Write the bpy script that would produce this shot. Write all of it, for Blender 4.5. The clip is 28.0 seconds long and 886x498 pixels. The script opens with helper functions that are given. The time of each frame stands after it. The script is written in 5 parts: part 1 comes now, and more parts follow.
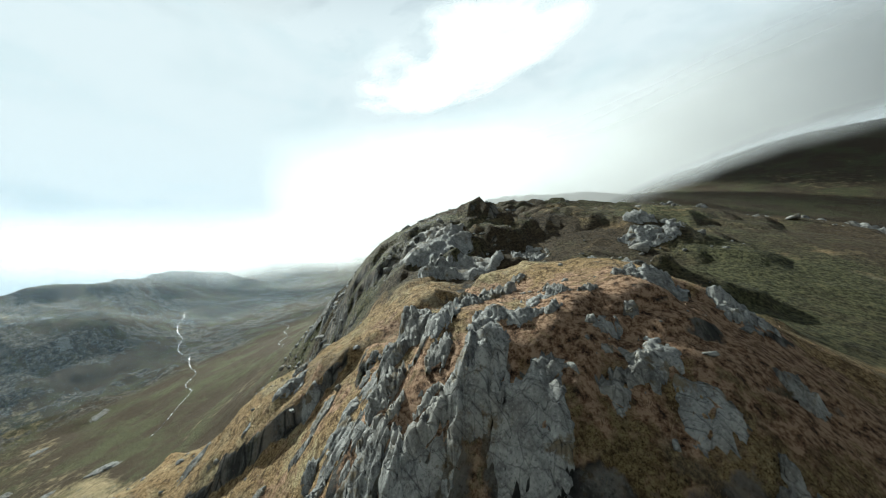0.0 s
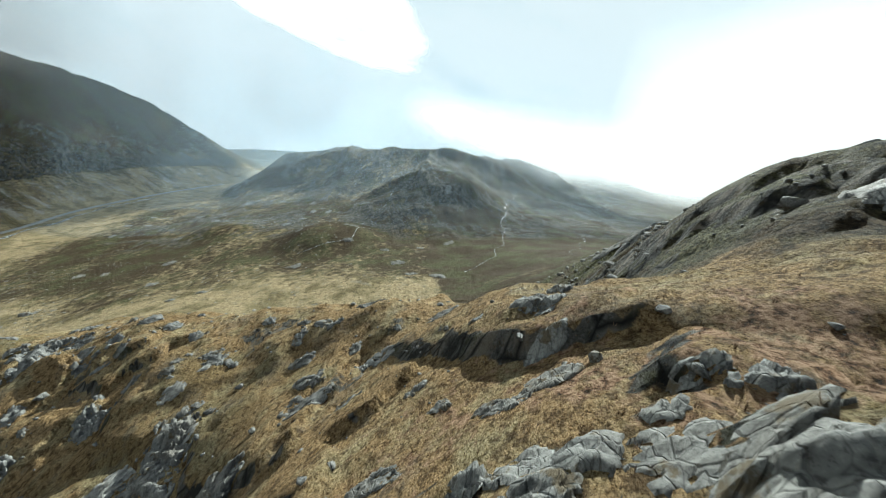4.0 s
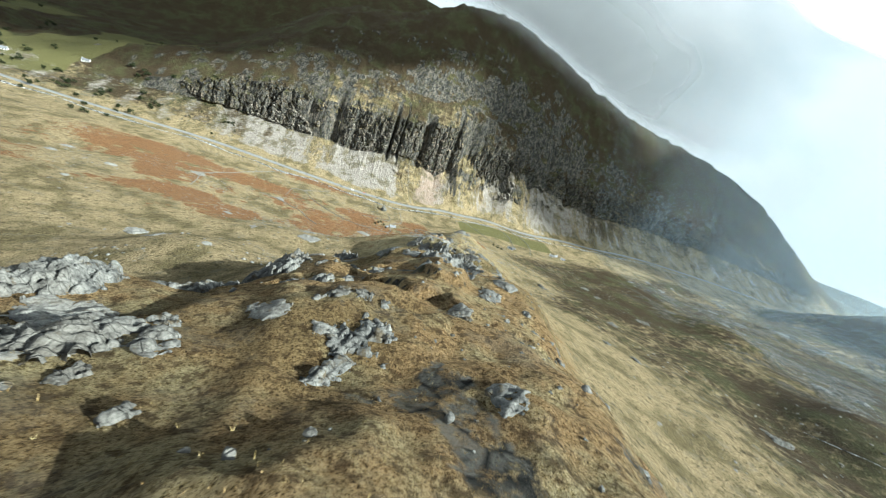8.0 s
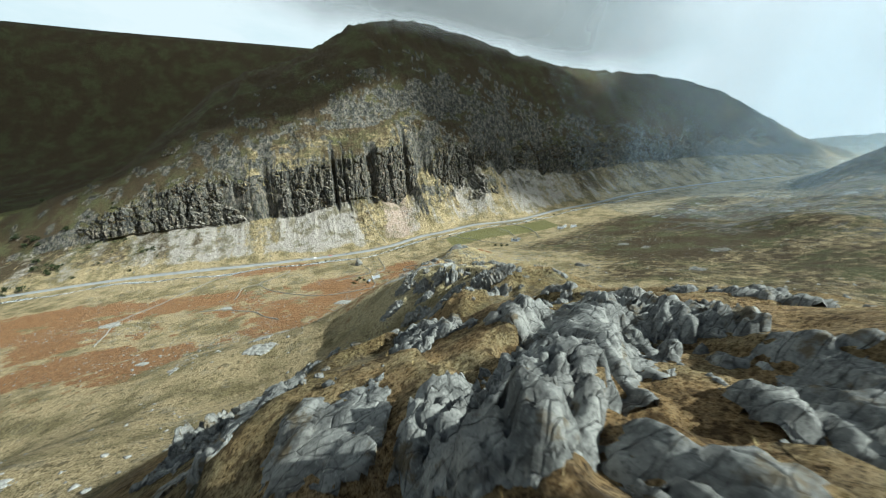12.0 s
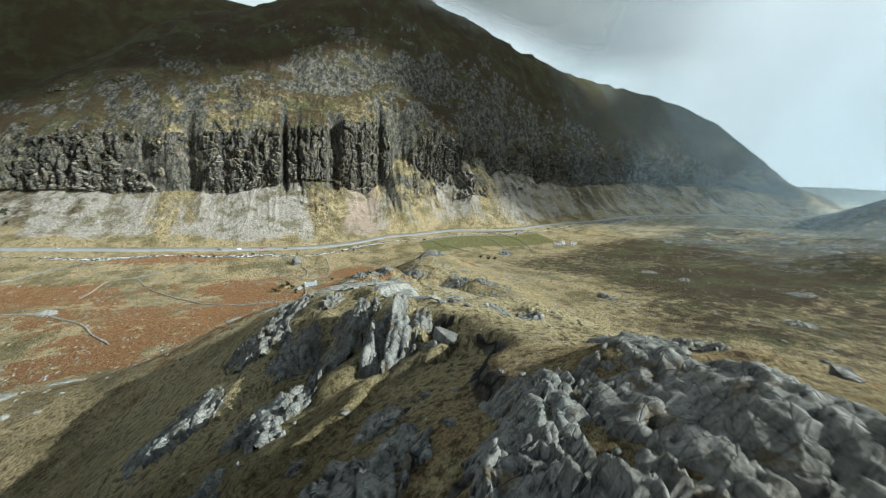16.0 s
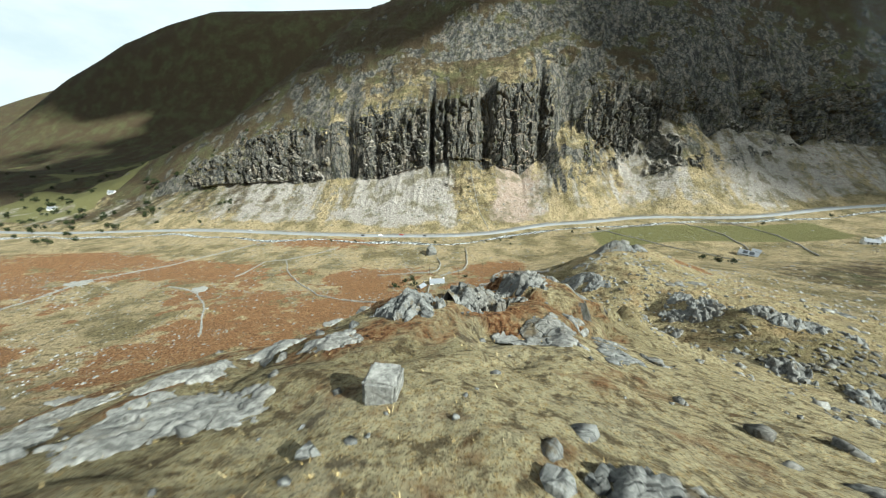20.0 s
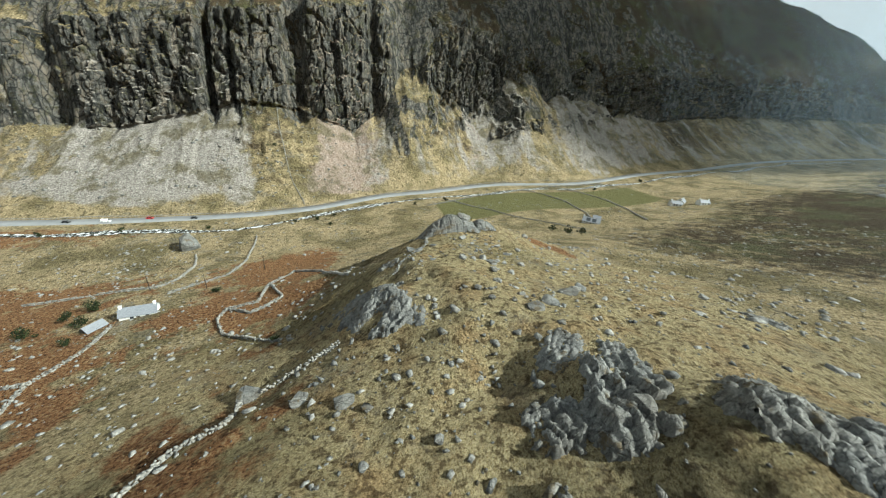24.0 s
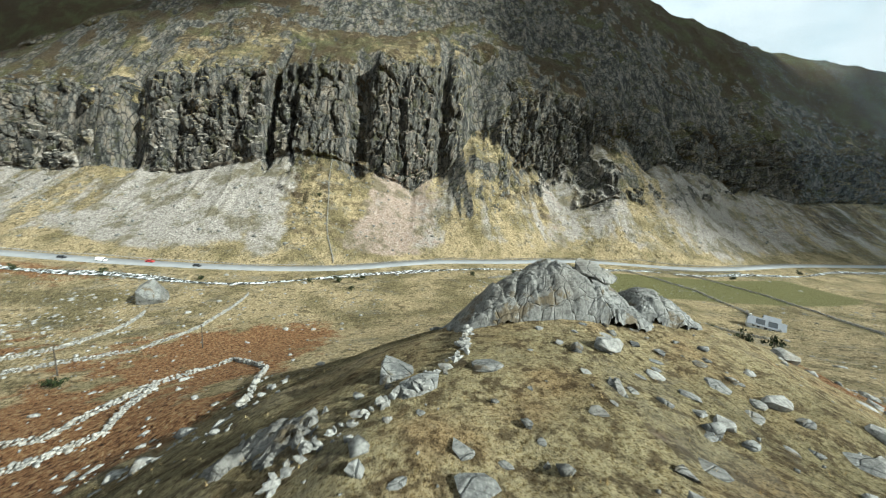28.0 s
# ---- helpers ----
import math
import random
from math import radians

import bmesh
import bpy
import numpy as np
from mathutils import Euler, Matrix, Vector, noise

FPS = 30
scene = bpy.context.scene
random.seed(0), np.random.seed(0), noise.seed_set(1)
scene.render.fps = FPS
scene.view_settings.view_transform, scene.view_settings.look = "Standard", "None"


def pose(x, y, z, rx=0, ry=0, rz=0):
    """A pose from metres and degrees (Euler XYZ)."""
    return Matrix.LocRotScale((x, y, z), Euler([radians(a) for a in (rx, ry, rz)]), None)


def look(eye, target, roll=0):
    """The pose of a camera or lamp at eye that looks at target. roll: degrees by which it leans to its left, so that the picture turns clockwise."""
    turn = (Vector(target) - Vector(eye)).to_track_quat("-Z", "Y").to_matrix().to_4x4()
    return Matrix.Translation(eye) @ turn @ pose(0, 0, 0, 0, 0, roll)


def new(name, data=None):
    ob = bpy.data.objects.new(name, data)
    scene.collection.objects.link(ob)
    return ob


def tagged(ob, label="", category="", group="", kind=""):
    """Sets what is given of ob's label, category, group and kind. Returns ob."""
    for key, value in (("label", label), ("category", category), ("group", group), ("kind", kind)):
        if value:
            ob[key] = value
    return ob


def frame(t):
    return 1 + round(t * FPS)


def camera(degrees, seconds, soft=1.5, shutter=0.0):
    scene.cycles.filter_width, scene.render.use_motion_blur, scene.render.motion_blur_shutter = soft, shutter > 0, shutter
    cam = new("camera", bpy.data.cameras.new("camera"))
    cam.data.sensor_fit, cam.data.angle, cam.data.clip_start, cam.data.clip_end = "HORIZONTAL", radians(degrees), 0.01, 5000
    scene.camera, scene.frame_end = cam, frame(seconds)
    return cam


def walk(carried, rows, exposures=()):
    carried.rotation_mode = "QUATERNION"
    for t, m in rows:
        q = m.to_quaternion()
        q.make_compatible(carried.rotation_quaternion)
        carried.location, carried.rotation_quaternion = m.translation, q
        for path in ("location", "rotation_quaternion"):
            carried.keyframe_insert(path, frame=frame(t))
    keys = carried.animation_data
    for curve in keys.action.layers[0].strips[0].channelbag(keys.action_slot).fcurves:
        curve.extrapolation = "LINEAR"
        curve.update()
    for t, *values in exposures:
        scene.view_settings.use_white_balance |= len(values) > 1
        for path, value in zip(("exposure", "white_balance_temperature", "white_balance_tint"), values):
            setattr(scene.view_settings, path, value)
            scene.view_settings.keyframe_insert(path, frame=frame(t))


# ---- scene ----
cam = camera(107.5, 28.0, soft=1.1, shutter=0.13)
PATH = [
    (0.0, (-200.94, -665.89, 300.19), -146.67, 1.84, -8.67),
    (0.5, (-199.96, -668.38, 300.44), -141.44, 0.32, -5.98),
    (1.0, (-198.51, -670.60, 300.80), -135.72, -1.84, -2.13),
    (1.5, (-196.76, -673.05, 300.62), -129.75, -3.98, 0.95),
    (2.0, (-194.23, -675.23, 300.19), -123.61, -6.49, 3.41),
    (2.5, (-191.41, -677.04, 299.43), -117.49, -8.53, 5.28),
    (3.0, (-187.64, -678.59, 298.16), -110.47, -10.22, 7.27),
    (3.5, (-183.57, -680.05, 296.61), -103.55, -11.53, 8.67),
    (4.0, (-178.56, -681.96, 295.09), -96.56, -12.98, 10.33),
    (4.5, (-171.67, -684.09, 293.28), -89.13, -14.68, 12.35),
    (5.0, (-162.86, -685.45, 290.71), -80.79, -16.57, 14.50),
    (5.5, (-152.13, -685.02, 286.89), -71.07, -18.60, 16.54),
    (6.0, (-140.43, -683.35, 282.28), -60.51, -20.68, 18.45),
    (6.5, (-129.54, -680.48, 277.07), -50.02, -21.81, 21.05),
    (7.0, (-117.76, -675.80, 271.95), -38.40, -23.36, 23.16),
    (7.5, (-107.51, -669.40, 266.69), -27.83, -24.47, 25.20),
    (8.0, (-97.73, -660.49, 261.04), -17.21, -25.69, 27.13),
    (8.5, (-90.27, -651.23, 255.96), -8.80, -26.76, 28.89),
    (9.0, (-82.69, -643.49, 253.19), -1.44, -27.76, 29.64),
    (9.5, (-78.44, -628.46, 244.71), 1.78, -27.55, 29.29),
    (10.0, (-75.95, -615.28, 237.93), 1.73, -26.45, 26.06),
    (10.5, (-75.22, -602.97, 232.03), -0.92, -24.96, 21.01),
    (11.0, (-75.23, -590.65, 226.65), -5.59, -23.34, 14.53),
    (11.5, (-74.48, -578.00, 220.70), -10.80, -22.06, 8.18),
    (12.0, (-72.99, -565.40, 215.38), -17.39, -21.20, 1.59),
    (12.5, (-72.78, -552.26, 207.06), -24.41, -20.49, -3.82),
    (13.0, (-74.56, -537.65, 199.26), -32.32, -20.09, -9.28),
    (13.5, (-77.49, -521.32, 192.47), -40.22, -20.07, -13.73),
    (14.0, (-77.25, -505.17, 186.64), -45.46, -19.97, -15.52),
    (14.5, (-69.54, -491.08, 181.71), -45.35, -19.37, -12.98),
    (15.0, (-56.65, -478.65, 177.20), -41.69, -18.38, -7.72),
    (15.5, (-43.79, -467.90, 173.28), -34.02, -18.26, -0.37),
    (16.0, (-30.30, -456.42, 168.34), -21.65, -19.23, 9.01),
    (16.5, (-18.92, -445.80, 163.78), -7.92, -21.62, 17.29),
    (17.0, (-8.64, -433.51, 158.78), 6.79, -24.93, 23.76),
    (17.5, (-2.11, -421.12, 154.03), 18.32, -27.06, 26.66),
    (18.0, (-1.14, -405.78, 147.33), 25.80, -27.60, 26.97),
    (18.5, (-1.53, -395.86, 143.61), 27.64, -26.60, 23.33),
    (19.0, (-3.80, -386.62, 139.48), 24.20, -24.84, 16.64),
    (19.5, (-6.20, -374.02, 133.60), 17.39, -23.36, 8.99),
    (20.0, (-8.31, -361.19, 127.77), 7.55, -22.59, 0.63),
    (20.5, (-8.78, -349.61, 122.41), -2.60, -22.75, -6.27),
    (21.0, (-6.36, -337.32, 117.50), -13.43, -23.93, -12.30),
    (21.5, (-2.97, -326.03, 113.41), -22.73, -25.36, -15.88),
    (22.0, (2.37, -315.01, 110.36), -29.73, -26.30, -17.17),
    (22.5, (10.50, -304.43, 108.49), -32.27, -26.46, -14.54),
    (23.0, (19.72, -294.18, 106.50), -30.57, -26.20, -8.99),
    (23.5, (28.35, -284.16, 103.05), -24.83, -25.85, -1.51),
    (24.0, (36.11, -274.23, 98.44), -17.15, -25.58, 6.61),
    (24.5, (41.99, -265.31, 93.93), -9.96, -25.54, 13.61),
    (25.0, (47.63, -255.70, 88.52), -1.97, -25.30, 20.14),
    (25.5, (51.86, -247.01, 84.19), 5.03, -24.71, 24.67),
    (26.0, (54.39, -237.78, 80.33), 10.36, -23.33, 27.43),
    (26.5, (55.53, -228.98, 76.91), 12.16, -21.18, 26.53),
    (27.0, (55.74, -220.81, 73.48), 9.83, -18.21, 22.09),
    (27.5, (55.34, -213.25, 70.48), 4.44, -15.44, 15.71),
    (28.0, (54.88, -204.50, 67.52), -3.81, -12.70, 7.52),
]

def aim(yaw, pitch):
    """The unit way of a camera with that yaw (to the left, from +y) and pitch (up), in degrees."""
    a, b = radians(yaw), radians(pitch)
    return Vector((-math.sin(a) * math.cos(b), math.cos(a) * math.cos(b), math.sin(b)))


walk(cam, [(t, look(eye, Vector(eye) + 10 * aim(yaw, pitch), roll)) for t, eye, yaw, pitch, roll in PATH], [(0.0, 1.2, 5800, -3), (6.0, 1.2, 5700, -3), (9.0, 1.6, 5700, -3), (12.0, 1.25, 5650, -4), (16.0, 1.12, 5700, -3), (18.3, 1.38, 5800, -3), (20.0, 1.42, 5800, -3), (21.5, 0.92, 5800, -3), (25.0, 1.25, 5850, -3), (28.0, 1.4, 5750, -3)])

# ---- light ----
SUN_AZ, SUN_EL = -29.0, 37.0  # degrees: from +x towards +y, and above the horizon
sun_way = Vector((math.cos(radians(SUN_AZ)) * math.cos(radians(SUN_EL)), math.sin(radians(SUN_AZ)) * math.cos(radians(SUN_EL)), math.sin(radians(SUN_EL))))
sun = new("sun", bpy.data.lights.new("sun", "SUN"))
sun.data.energy, sun.data.angle, sun.data.color = 5.0, radians(0.6), (1.0, 0.94, 0.84)
sun.matrix_world = look((0, 0, 900), Vector((0, 0, 900)) - sun_way)
scene.view_settings.exposure = 0.0

world = bpy.data.worlds.new("world")
scene.world = world
world.use_nodes = True


class Nodes:
    """A short hand for building node trees."""

    def __init__(self, tree):
        self.tree = tree
        tree.nodes.clear()

    def add(self, kind, *links, inputs=(), operation="", data_type="", blend_type="", use_clamp=False, layer_name="", feature="", sky=None):
        node = self.tree.nodes.new(kind)
        if operation:
            node.operation = operation
        if data_type:
            node.data_type, node.blend_type = data_type, blend_type
        if use_clamp:
            node.use_clamp = True
        if layer_name:
            node.layer_name = layer_name
        if feature:
            node.feature = feature
        if sky:
            node.sky_type, node.sun_disc, node.altitude = "NISHITA", False, 300.0
            node.sun_elevation, node.sun_rotation = sky
        for name in inputs:
            node.inputs[name].default_value = inputs[name]
        for name, source in links:
            self.tree.links.new(source, node.inputs[name])
        return node

    def noise(self, vector, scale, detail=4.0, rough=0.55, distort=0.0):
        return self.add("ShaderNodeTexNoise", ("Vector", vector), inputs={"Scale": scale, "Detail": detail, "Roughness": rough, "Distortion": distort}).outputs["Fac"]

    def ramp(self, fac, *stops):
        node = self.add("ShaderNodeValToRGB", ("Fac", fac))
        ramp = node.color_ramp
        while len(ramp.elements) < len(stops):
            ramp.elements.new(0.5)
        for element, (place, colour) in zip(ramp.elements, stops):
            element.position = place
            element.color = (*colour, 1) if isinstance(colour, tuple) else (colour, colour, colour, 1)
        return node.outputs["Color"]

    def mix(self, fac, a, b, blend="MIX"):
        node = self.add("ShaderNodeMix", data_type="RGBA", blend_type=blend)
        for index, source in ((0, fac), (6, a), (7, b)):
            if isinstance(source, (int, float)):
                node.inputs[index].default_value = source
            elif isinstance(source, tuple):
                node.inputs[index].default_value = (*source, 1)
            else:
                self.tree.links.new(source, node.inputs[index])
        return node.outputs[2]

    def math(self, kind, a, b=0.0, clamp=False):
        node = self.add("ShaderNodeMath", operation=kind, use_clamp=clamp)
        for index, source in ((0, a), (1, b)):
            if isinstance(source, (int, float)):
                node.inputs[index].default_value = source
            else:
                self.tree.links.new(source, node.inputs[index])
        return node.outputs[0]


w = Nodes(world.node_tree)
way = w.add("ShaderNodeTexCoord").outputs["Generated"]
sky = w.add("ShaderNodeTexSky", sky=(radians(SUN_EL), radians(90 - SUN_AZ)))
stretched = w.add("ShaderNodeMapping", ("Vector", way), inputs={"Scale": (1.0, 1.0, 2.6)}).outputs[0]
cover = w.noise(stretched, 2.3, 7.0, 0.58, 0.35)
tall = w.add("ShaderNodeSeparateXYZ", ("Vector", way)).outputs["Z"]
toward = w.add("ShaderNodeVectorMath", ("Vector", way), operation="DOT_PRODUCT")
toward.inputs[1].default_value = (0.75, -0.65, 0.0)
high = w.ramp(w.math("SUBTRACT", tall, w.math("MULTIPLY", w.math("MAXIMUM", toward.outputs["Value"], 0.0), 0.22)), (0.40, 0.0), (0.62, 1.0))
cloud = w.math("MULTIPLY", w.ramp(cover, (0.30, 0.0), (0.44, 1.0)), w.math("SUBTRACT", 1.0, w.math("MULTIPLY", high, 0.92)))
tone = w.ramp(w.noise(stretched, 4.0, 5.0, 0.6, 0.2), (0.3, (0.90, 0.945, 0.955)), (0.5, (1.0, 1.0, 1.0)))
white = w.mix(1.0, tone, (5.0, 5.05, 5.05), "MULTIPLY")
blue = w.mix(w.math("MULTIPLY", w.math("SUBTRACT", 1.0, high), 0.8), w.mix(1.0, sky.outputs[0], (0.28, 0.28, 0.28), "MULTIPLY"), (4.85, 5.1, 5.1))
heaven = w.mix(cloud, blue, white)
w.add("ShaderNodeOutputWorld", ("Surface", w.add("ShaderNodeBackground", ("Color", heaven), inputs={"Strength": 0.076}).outputs[0]))

# ---- materials ----
def material(name):
    m = bpy.data.materials.new(name)
    m.use_nodes = True
    n = Nodes(m.node_tree)
    n.place = n.add("ShaderNodeNewGeometry").outputs["Position"]
    return m, n


def surface(n, colour, rough=0.9, bump=None, strength=0.5, distance=0.1, spec=0.3, depth=0.47):
    shader = n.add("ShaderNodeBsdfPrincipled", inputs={"Specular IOR Level": spec})
    if not isinstance(colour, tuple):
        colour = n.mix(1.0, colour, (depth, depth, depth), "MULTIPLY")
    for key, source in (("Base Color", colour), ("Roughness", rough)):
        if isinstance(source, (int, float)):
            shader.inputs[key].default_value = source
        elif isinstance(source, tuple):
            shader.inputs[key].default_value = (*source, 1)
        else:
            n.tree.links.new(source, shader.inputs[key])
    if bump is not None:
        b = n.add("ShaderNodeBump", ("Height", bump), inputs={"Strength": strength, "Distance": distance})
        n.tree.links.new(b.outputs[0], shader.inputs["Normal"])
    n.add("ShaderNodeOutputMaterial", ("Surface", shader.outputs[0]))
    return shader


def cracks(n, place, scale, stretch=(1.0, 1.0, 1.0), wide=0.05):
    """Dark joints between cells: 0 in the joint, 1 on the face."""
    wob = n.add("ShaderNodeTexNoise", ("Vector", place), inputs={"Scale": scale * 0.9, "Detail": 3.0}).outputs["Color"]
    bent = n.mix(0.22 / scale, place, wob, "ADD")
    bent = n.add("ShaderNodeMapping", ("Vector", bent), inputs={"Scale": stretch}).outputs[0]
    cell = n.add("ShaderNodeTexVoronoi", ("Vector", bent), feature="DISTANCE_TO_EDGE", inputs={"Scale": scale})
    return n.ramp(cell.outputs["Distance"], (0.0, 0.0), (wide, 1.0))


def rock_colour(n, place, tall=False):
    big = n.noise(place, 0.06, 4.0)
    mid = n.noise(place, 0.5, 6.0, 0.66)
    fine = n.noise(place, 4.0, 6.0, 0.7)
    base = n.ramp(mid, (0.36, (0.12, 0.122, 0.118)), (0.48, (0.225, 0.225, 0.215)), (0.62, (0.33, 0.33, 0.31)))
    base = n.mix(n.math("MULTIPLY", n.ramp(fine, (0.38, 1.0), (0.46, 0.0)), 0.6), base, (0.07, 0.071, 0.068))
    base = n.mix(n.math("MULTIPLY", n.ramp(fine, (0.56, 0.0), (0.66, 1.0)), 0.55), base, (0.46, 0.465, 0.43))
    base = n.mix(n.ramp(big, (0.48, 0.0), (0.68, 0.45)), base, (0.17, 0.14, 0.10))
    turf = n.noise(place, 0.33, 6.0, 0.7)
    base = n.mix(n.ramp(turf, (0.56, 0.0), (0.62, 0.8)), base, (0.13, 0.095, 0.045))
    if tall:
        hung = n.add("ShaderNodeMapping", ("Vector", place), inputs={"Scale": (0.16, 0.16, 0.035)}).outputs[0]
        streak = n.noise(hung, 1.0, 6.0, 0.7, 0.4)
        base = n.mix(n.ramp(streak, (0.42, 0.9), (0.50, 0.0)), base, (0.055, 0.058, 0.056))
        base = n.mix(n.ramp(streak, (0.52, 0.0), (0.62, 0.8)), base, (0.42, 0.365, 0.30))
        moss = n.noise(place, 0.11, 6.0, 0.7)
        base = n.mix(n.ramp(moss, (0.52, 0.0), (0.62, 0.7)), base, (0.10, 0.10, 0.04))
        base = n.mix(1.0, base, (1.02, 0.99, 0.95), "MULTIPLY")
        return n.mix(cracks(n, place, 0.22, (1.0, 1.0, 0.35), 0.08), (0.03, 0.032, 0.032), base)
    return n.mix(n.math("ADD", n.math("MULTIPLY", cracks(n, place, 0.42, (1.0, 2.4, 0.5), 0.03), 0.55), 0.45), (0.03, 0.03, 0.03), base)


def grass_colour(n, place):
    big = n.noise(place, 0.02, 3.0)
    mid = n.noise(place, 0.13, 5.0, 0.62)
    fine = n.noise(place, 3.6, 6.0, 0.8)
    straw = n.ramp(fine, (0.37, (0.09, 0.066, 0.026)), (0.43, (0.60, 0.465, 0.21)), (0.52, (0.98, 0.82, 0.48)))
    rust = n.ramp(fine, (0.38, (0.05, 0.03, 0.013)), (0.445, (0.46, 0.27, 0.105)), (0.53, (0.88, 0.60, 0.30)))
    upper = n.add("ShaderNodeMapRange", ("Value", n.add("ShaderNodeSeparateXYZ", ("Vector", place)).outputs["Y"]), inputs={"From Min": -380.0, "From Max": -520.0, "To Min": -0.03, "To Max": 0.10}).outputs[0]
    base = n.mix(n.ramp(n.math("ADD", mid, upper), (0.45, 0.0), (0.62, 0.9)), straw, rust)
    along = n.add("ShaderNodeSeparateXYZ", ("Vector", place)).outputs["Y"]
    dry = n.math("MULTIPLY", n.add("ShaderNodeMapRange", ("Value", along), inputs={"From Min": -450.0, "From Max": -415.0}).outputs[0], n.add("ShaderNodeMapRange", ("Value", along), inputs={"From Min": -270.0, "From Max": -330.0, "To Min": 0.2}).outputs[0])
    base = n.mix(n.math("MULTIPLY", dry, 0.9), base, n.ramp(fine, (0.34, (0.42, 0.28, 0.11)), (0.42, (1.0, 0.76, 0.37)), (0.50, (1.0, 0.88, 0.55))))
    olive = n.ramp(fine, (0.38, (0.07, 0.065, 0.027)), (0.60, (0.36, 0.32, 0.14)))
    base = n.mix(n.ramp(big, (0.50, 0.0), (0.66, 0.6)), base, olive)
    # dark gaps between tussocks: the grass's self-shadow, put into the colour
    gap_shade = n.noise(place, 0.75, 5.0, 0.7)
    base = n.mix(n.ramp(gap_shade, (0.40, 0.75), (0.50, 0.0)), base, (0.10, 0.058, 0.025))
    tuft = n.noise(place, 9.0, 4.0, 0.7)
    tussock = n.add("ShaderNodeTexVoronoi", ("Vector", place), inputs={"Scale": 1.9, "Randomness": 1.0}).outputs["Distance"]
    base = n.mix(n.ramp(tussock, (0.42, 0.0), (0.80, 0.35)), base, (0.085, 0.058, 0.024))
    return n.mix(n.ramp(tuft, (0.38, 0.75), (0.47, 0.0)), base, (0.045, 0.032, 0.014))


GROUND, n = material("ground")
layer = n.add("ShaderNodeVertexColor", layer_name="cover")
split = n.add("ShaderNodeSeparateColor", ("Color", layer.outputs["Color"]))
layer2 = n.add("ShaderNodeVertexColor", layer_name="tint")
split2 = n.add("ShaderNodeSeparateColor", ("Color", layer2.outputs["Color"]))
edge = n.math("MULTIPLY", n.math("SUBTRACT", n.noise(n.place, 0.5, 6.0, 0.65), 0.5), 1.3)
edge2 = n.math("MULTIPLY", n.math("SUBTRACT", n.noise(n.place, 0.12, 6.0, 0.68), 0.5), 1.7)


def patch(mask, wobble, low=0.40, high=0.60):
    return n.ramp(n.math("ADD", mask, wobble), (low, 0.0), (high, 1.0))


colour = grass_colour(n, n.place)
fine = n.noise(n.place, 1.3, 6.0, 0.75)
bracken = n.ramp(fine, (0.38, (0.05, 0.025, 0.012)), (0.47, (0.31, 0.145, 0.06)), (0.54, (0.49, 0.265, 0.12)), (0.63, (0.62, 0.45, 0.25)))
heather = n.ramp(fine, (0.38, (0.035, 0.023, 0.015)), (0.47, (0.36, 0.205, 0.115)), (0.56, (0.80, 0.53, 0.34)))
green = n.ramp(fine, (0.3, (0.15, 0.145, 0.05)), (0.7, (0.34, 0.32, 0.14)))
# dark olive and brown upland turf, with cloud shade put into the colour
shaded_moor = n.ramp(fine, (0.38, (0.026, 0.030, 0.015)), (0.49, (0.105, 0.106, 0.048)), (0.61, (0.24, 0.225, 0.105)))
shaded_moor = n.mix(n.ramp(n.noise(n.place, 0.022, 7.0, 0.72), (0.40, 0.0), (0.54, 0.85)), shaded_moor, n.ramp(fine, (0.38, (0.024, 0.018, 0.012)), (0.6, (0.15, 0.10, 0.058))))
stones = n.add("ShaderNodeTexVoronoi", ("Vector", n.place), inputs={"Scale": 1.5, "Randomness": 1.0})
one_stone = n.add("ShaderNodeSeparateColor", ("Color", stones.outputs["Color"])).outputs[0]
stone_tone = n.ramp(one_stone, (0.0, (0.40, 0.36, 0.315)), (0.5, (0.72, 0.655, 0.58)), (1.0, (0.95, 0.88, 0.79)))
rosy = n.ramp(one_stone, (0.0, (0.40, 0.29, 0.22)), (0.5, (0.70, 0.53, 0.42)), (1.0, (0.90, 0.76, 0.64)))
scree = n.mix(patch(layer.outputs["Alpha"], edge2), stone_tone, rosy)
scree = n.mix(n.ramp(stones.outputs["Distance"], (0.40, 0.0), (0.80, 0.6)), scree, (0.09, 0.08, 0.068))
worn = n.noise(n.place, 0.045, 6.0, 0.7)
scree = n.mix(n.ramp(worn, (0.50, 0.0), (0.60, 0.85)), scree, n.ramp(fine, (0.3, (0.12, 0.10, 0.055)), (0.7, (0.36, 0.31, 0.19))))
moor = n.ramp(fine, (0.37, (0.10, 0.082, 0.038)), (0.465, (0.47, 0.365, 0.19)), (0.57, (0.86, 0.69, 0.42)))
moor = n.mix(n.ramp(n.noise(n.place, 0.035, 6.0, 0.65), (0.47, 0.0), (0.60, 0.75)), moor, n.ramp(fine, (0.38, (0.05, 0.042, 0.02)), (0.60, (0.30, 0.26, 0.115))))
moor = n.mix(n.ramp(n.noise(n.place, 0.28, 5.0, 0.7), (0.40, 0.7), (0.47, 0.0)), moor, (0.085, 0.072, 0.032))
colour = n.mix(patch(layer2.outputs["Alpha"], edge2, 0.3, 0.7), colour, moor)
pale = n.math("MULTIPLY", n.ramp(n.noise(n.place, 0.09, 7.0, 0.72), (0.55, 0.0), (0.61, 1.0)), n.ramp(split2.outputs[0], (0.0, 0.4), (0.4, 1.0)))
colour = n.mix(n.math("MULTIPLY", pale, 0.55), colour, n.ramp(fine, (0.3, (0.16, 0.155, 0.14)), (0.7, (0.50, 0.48, 0.42))))
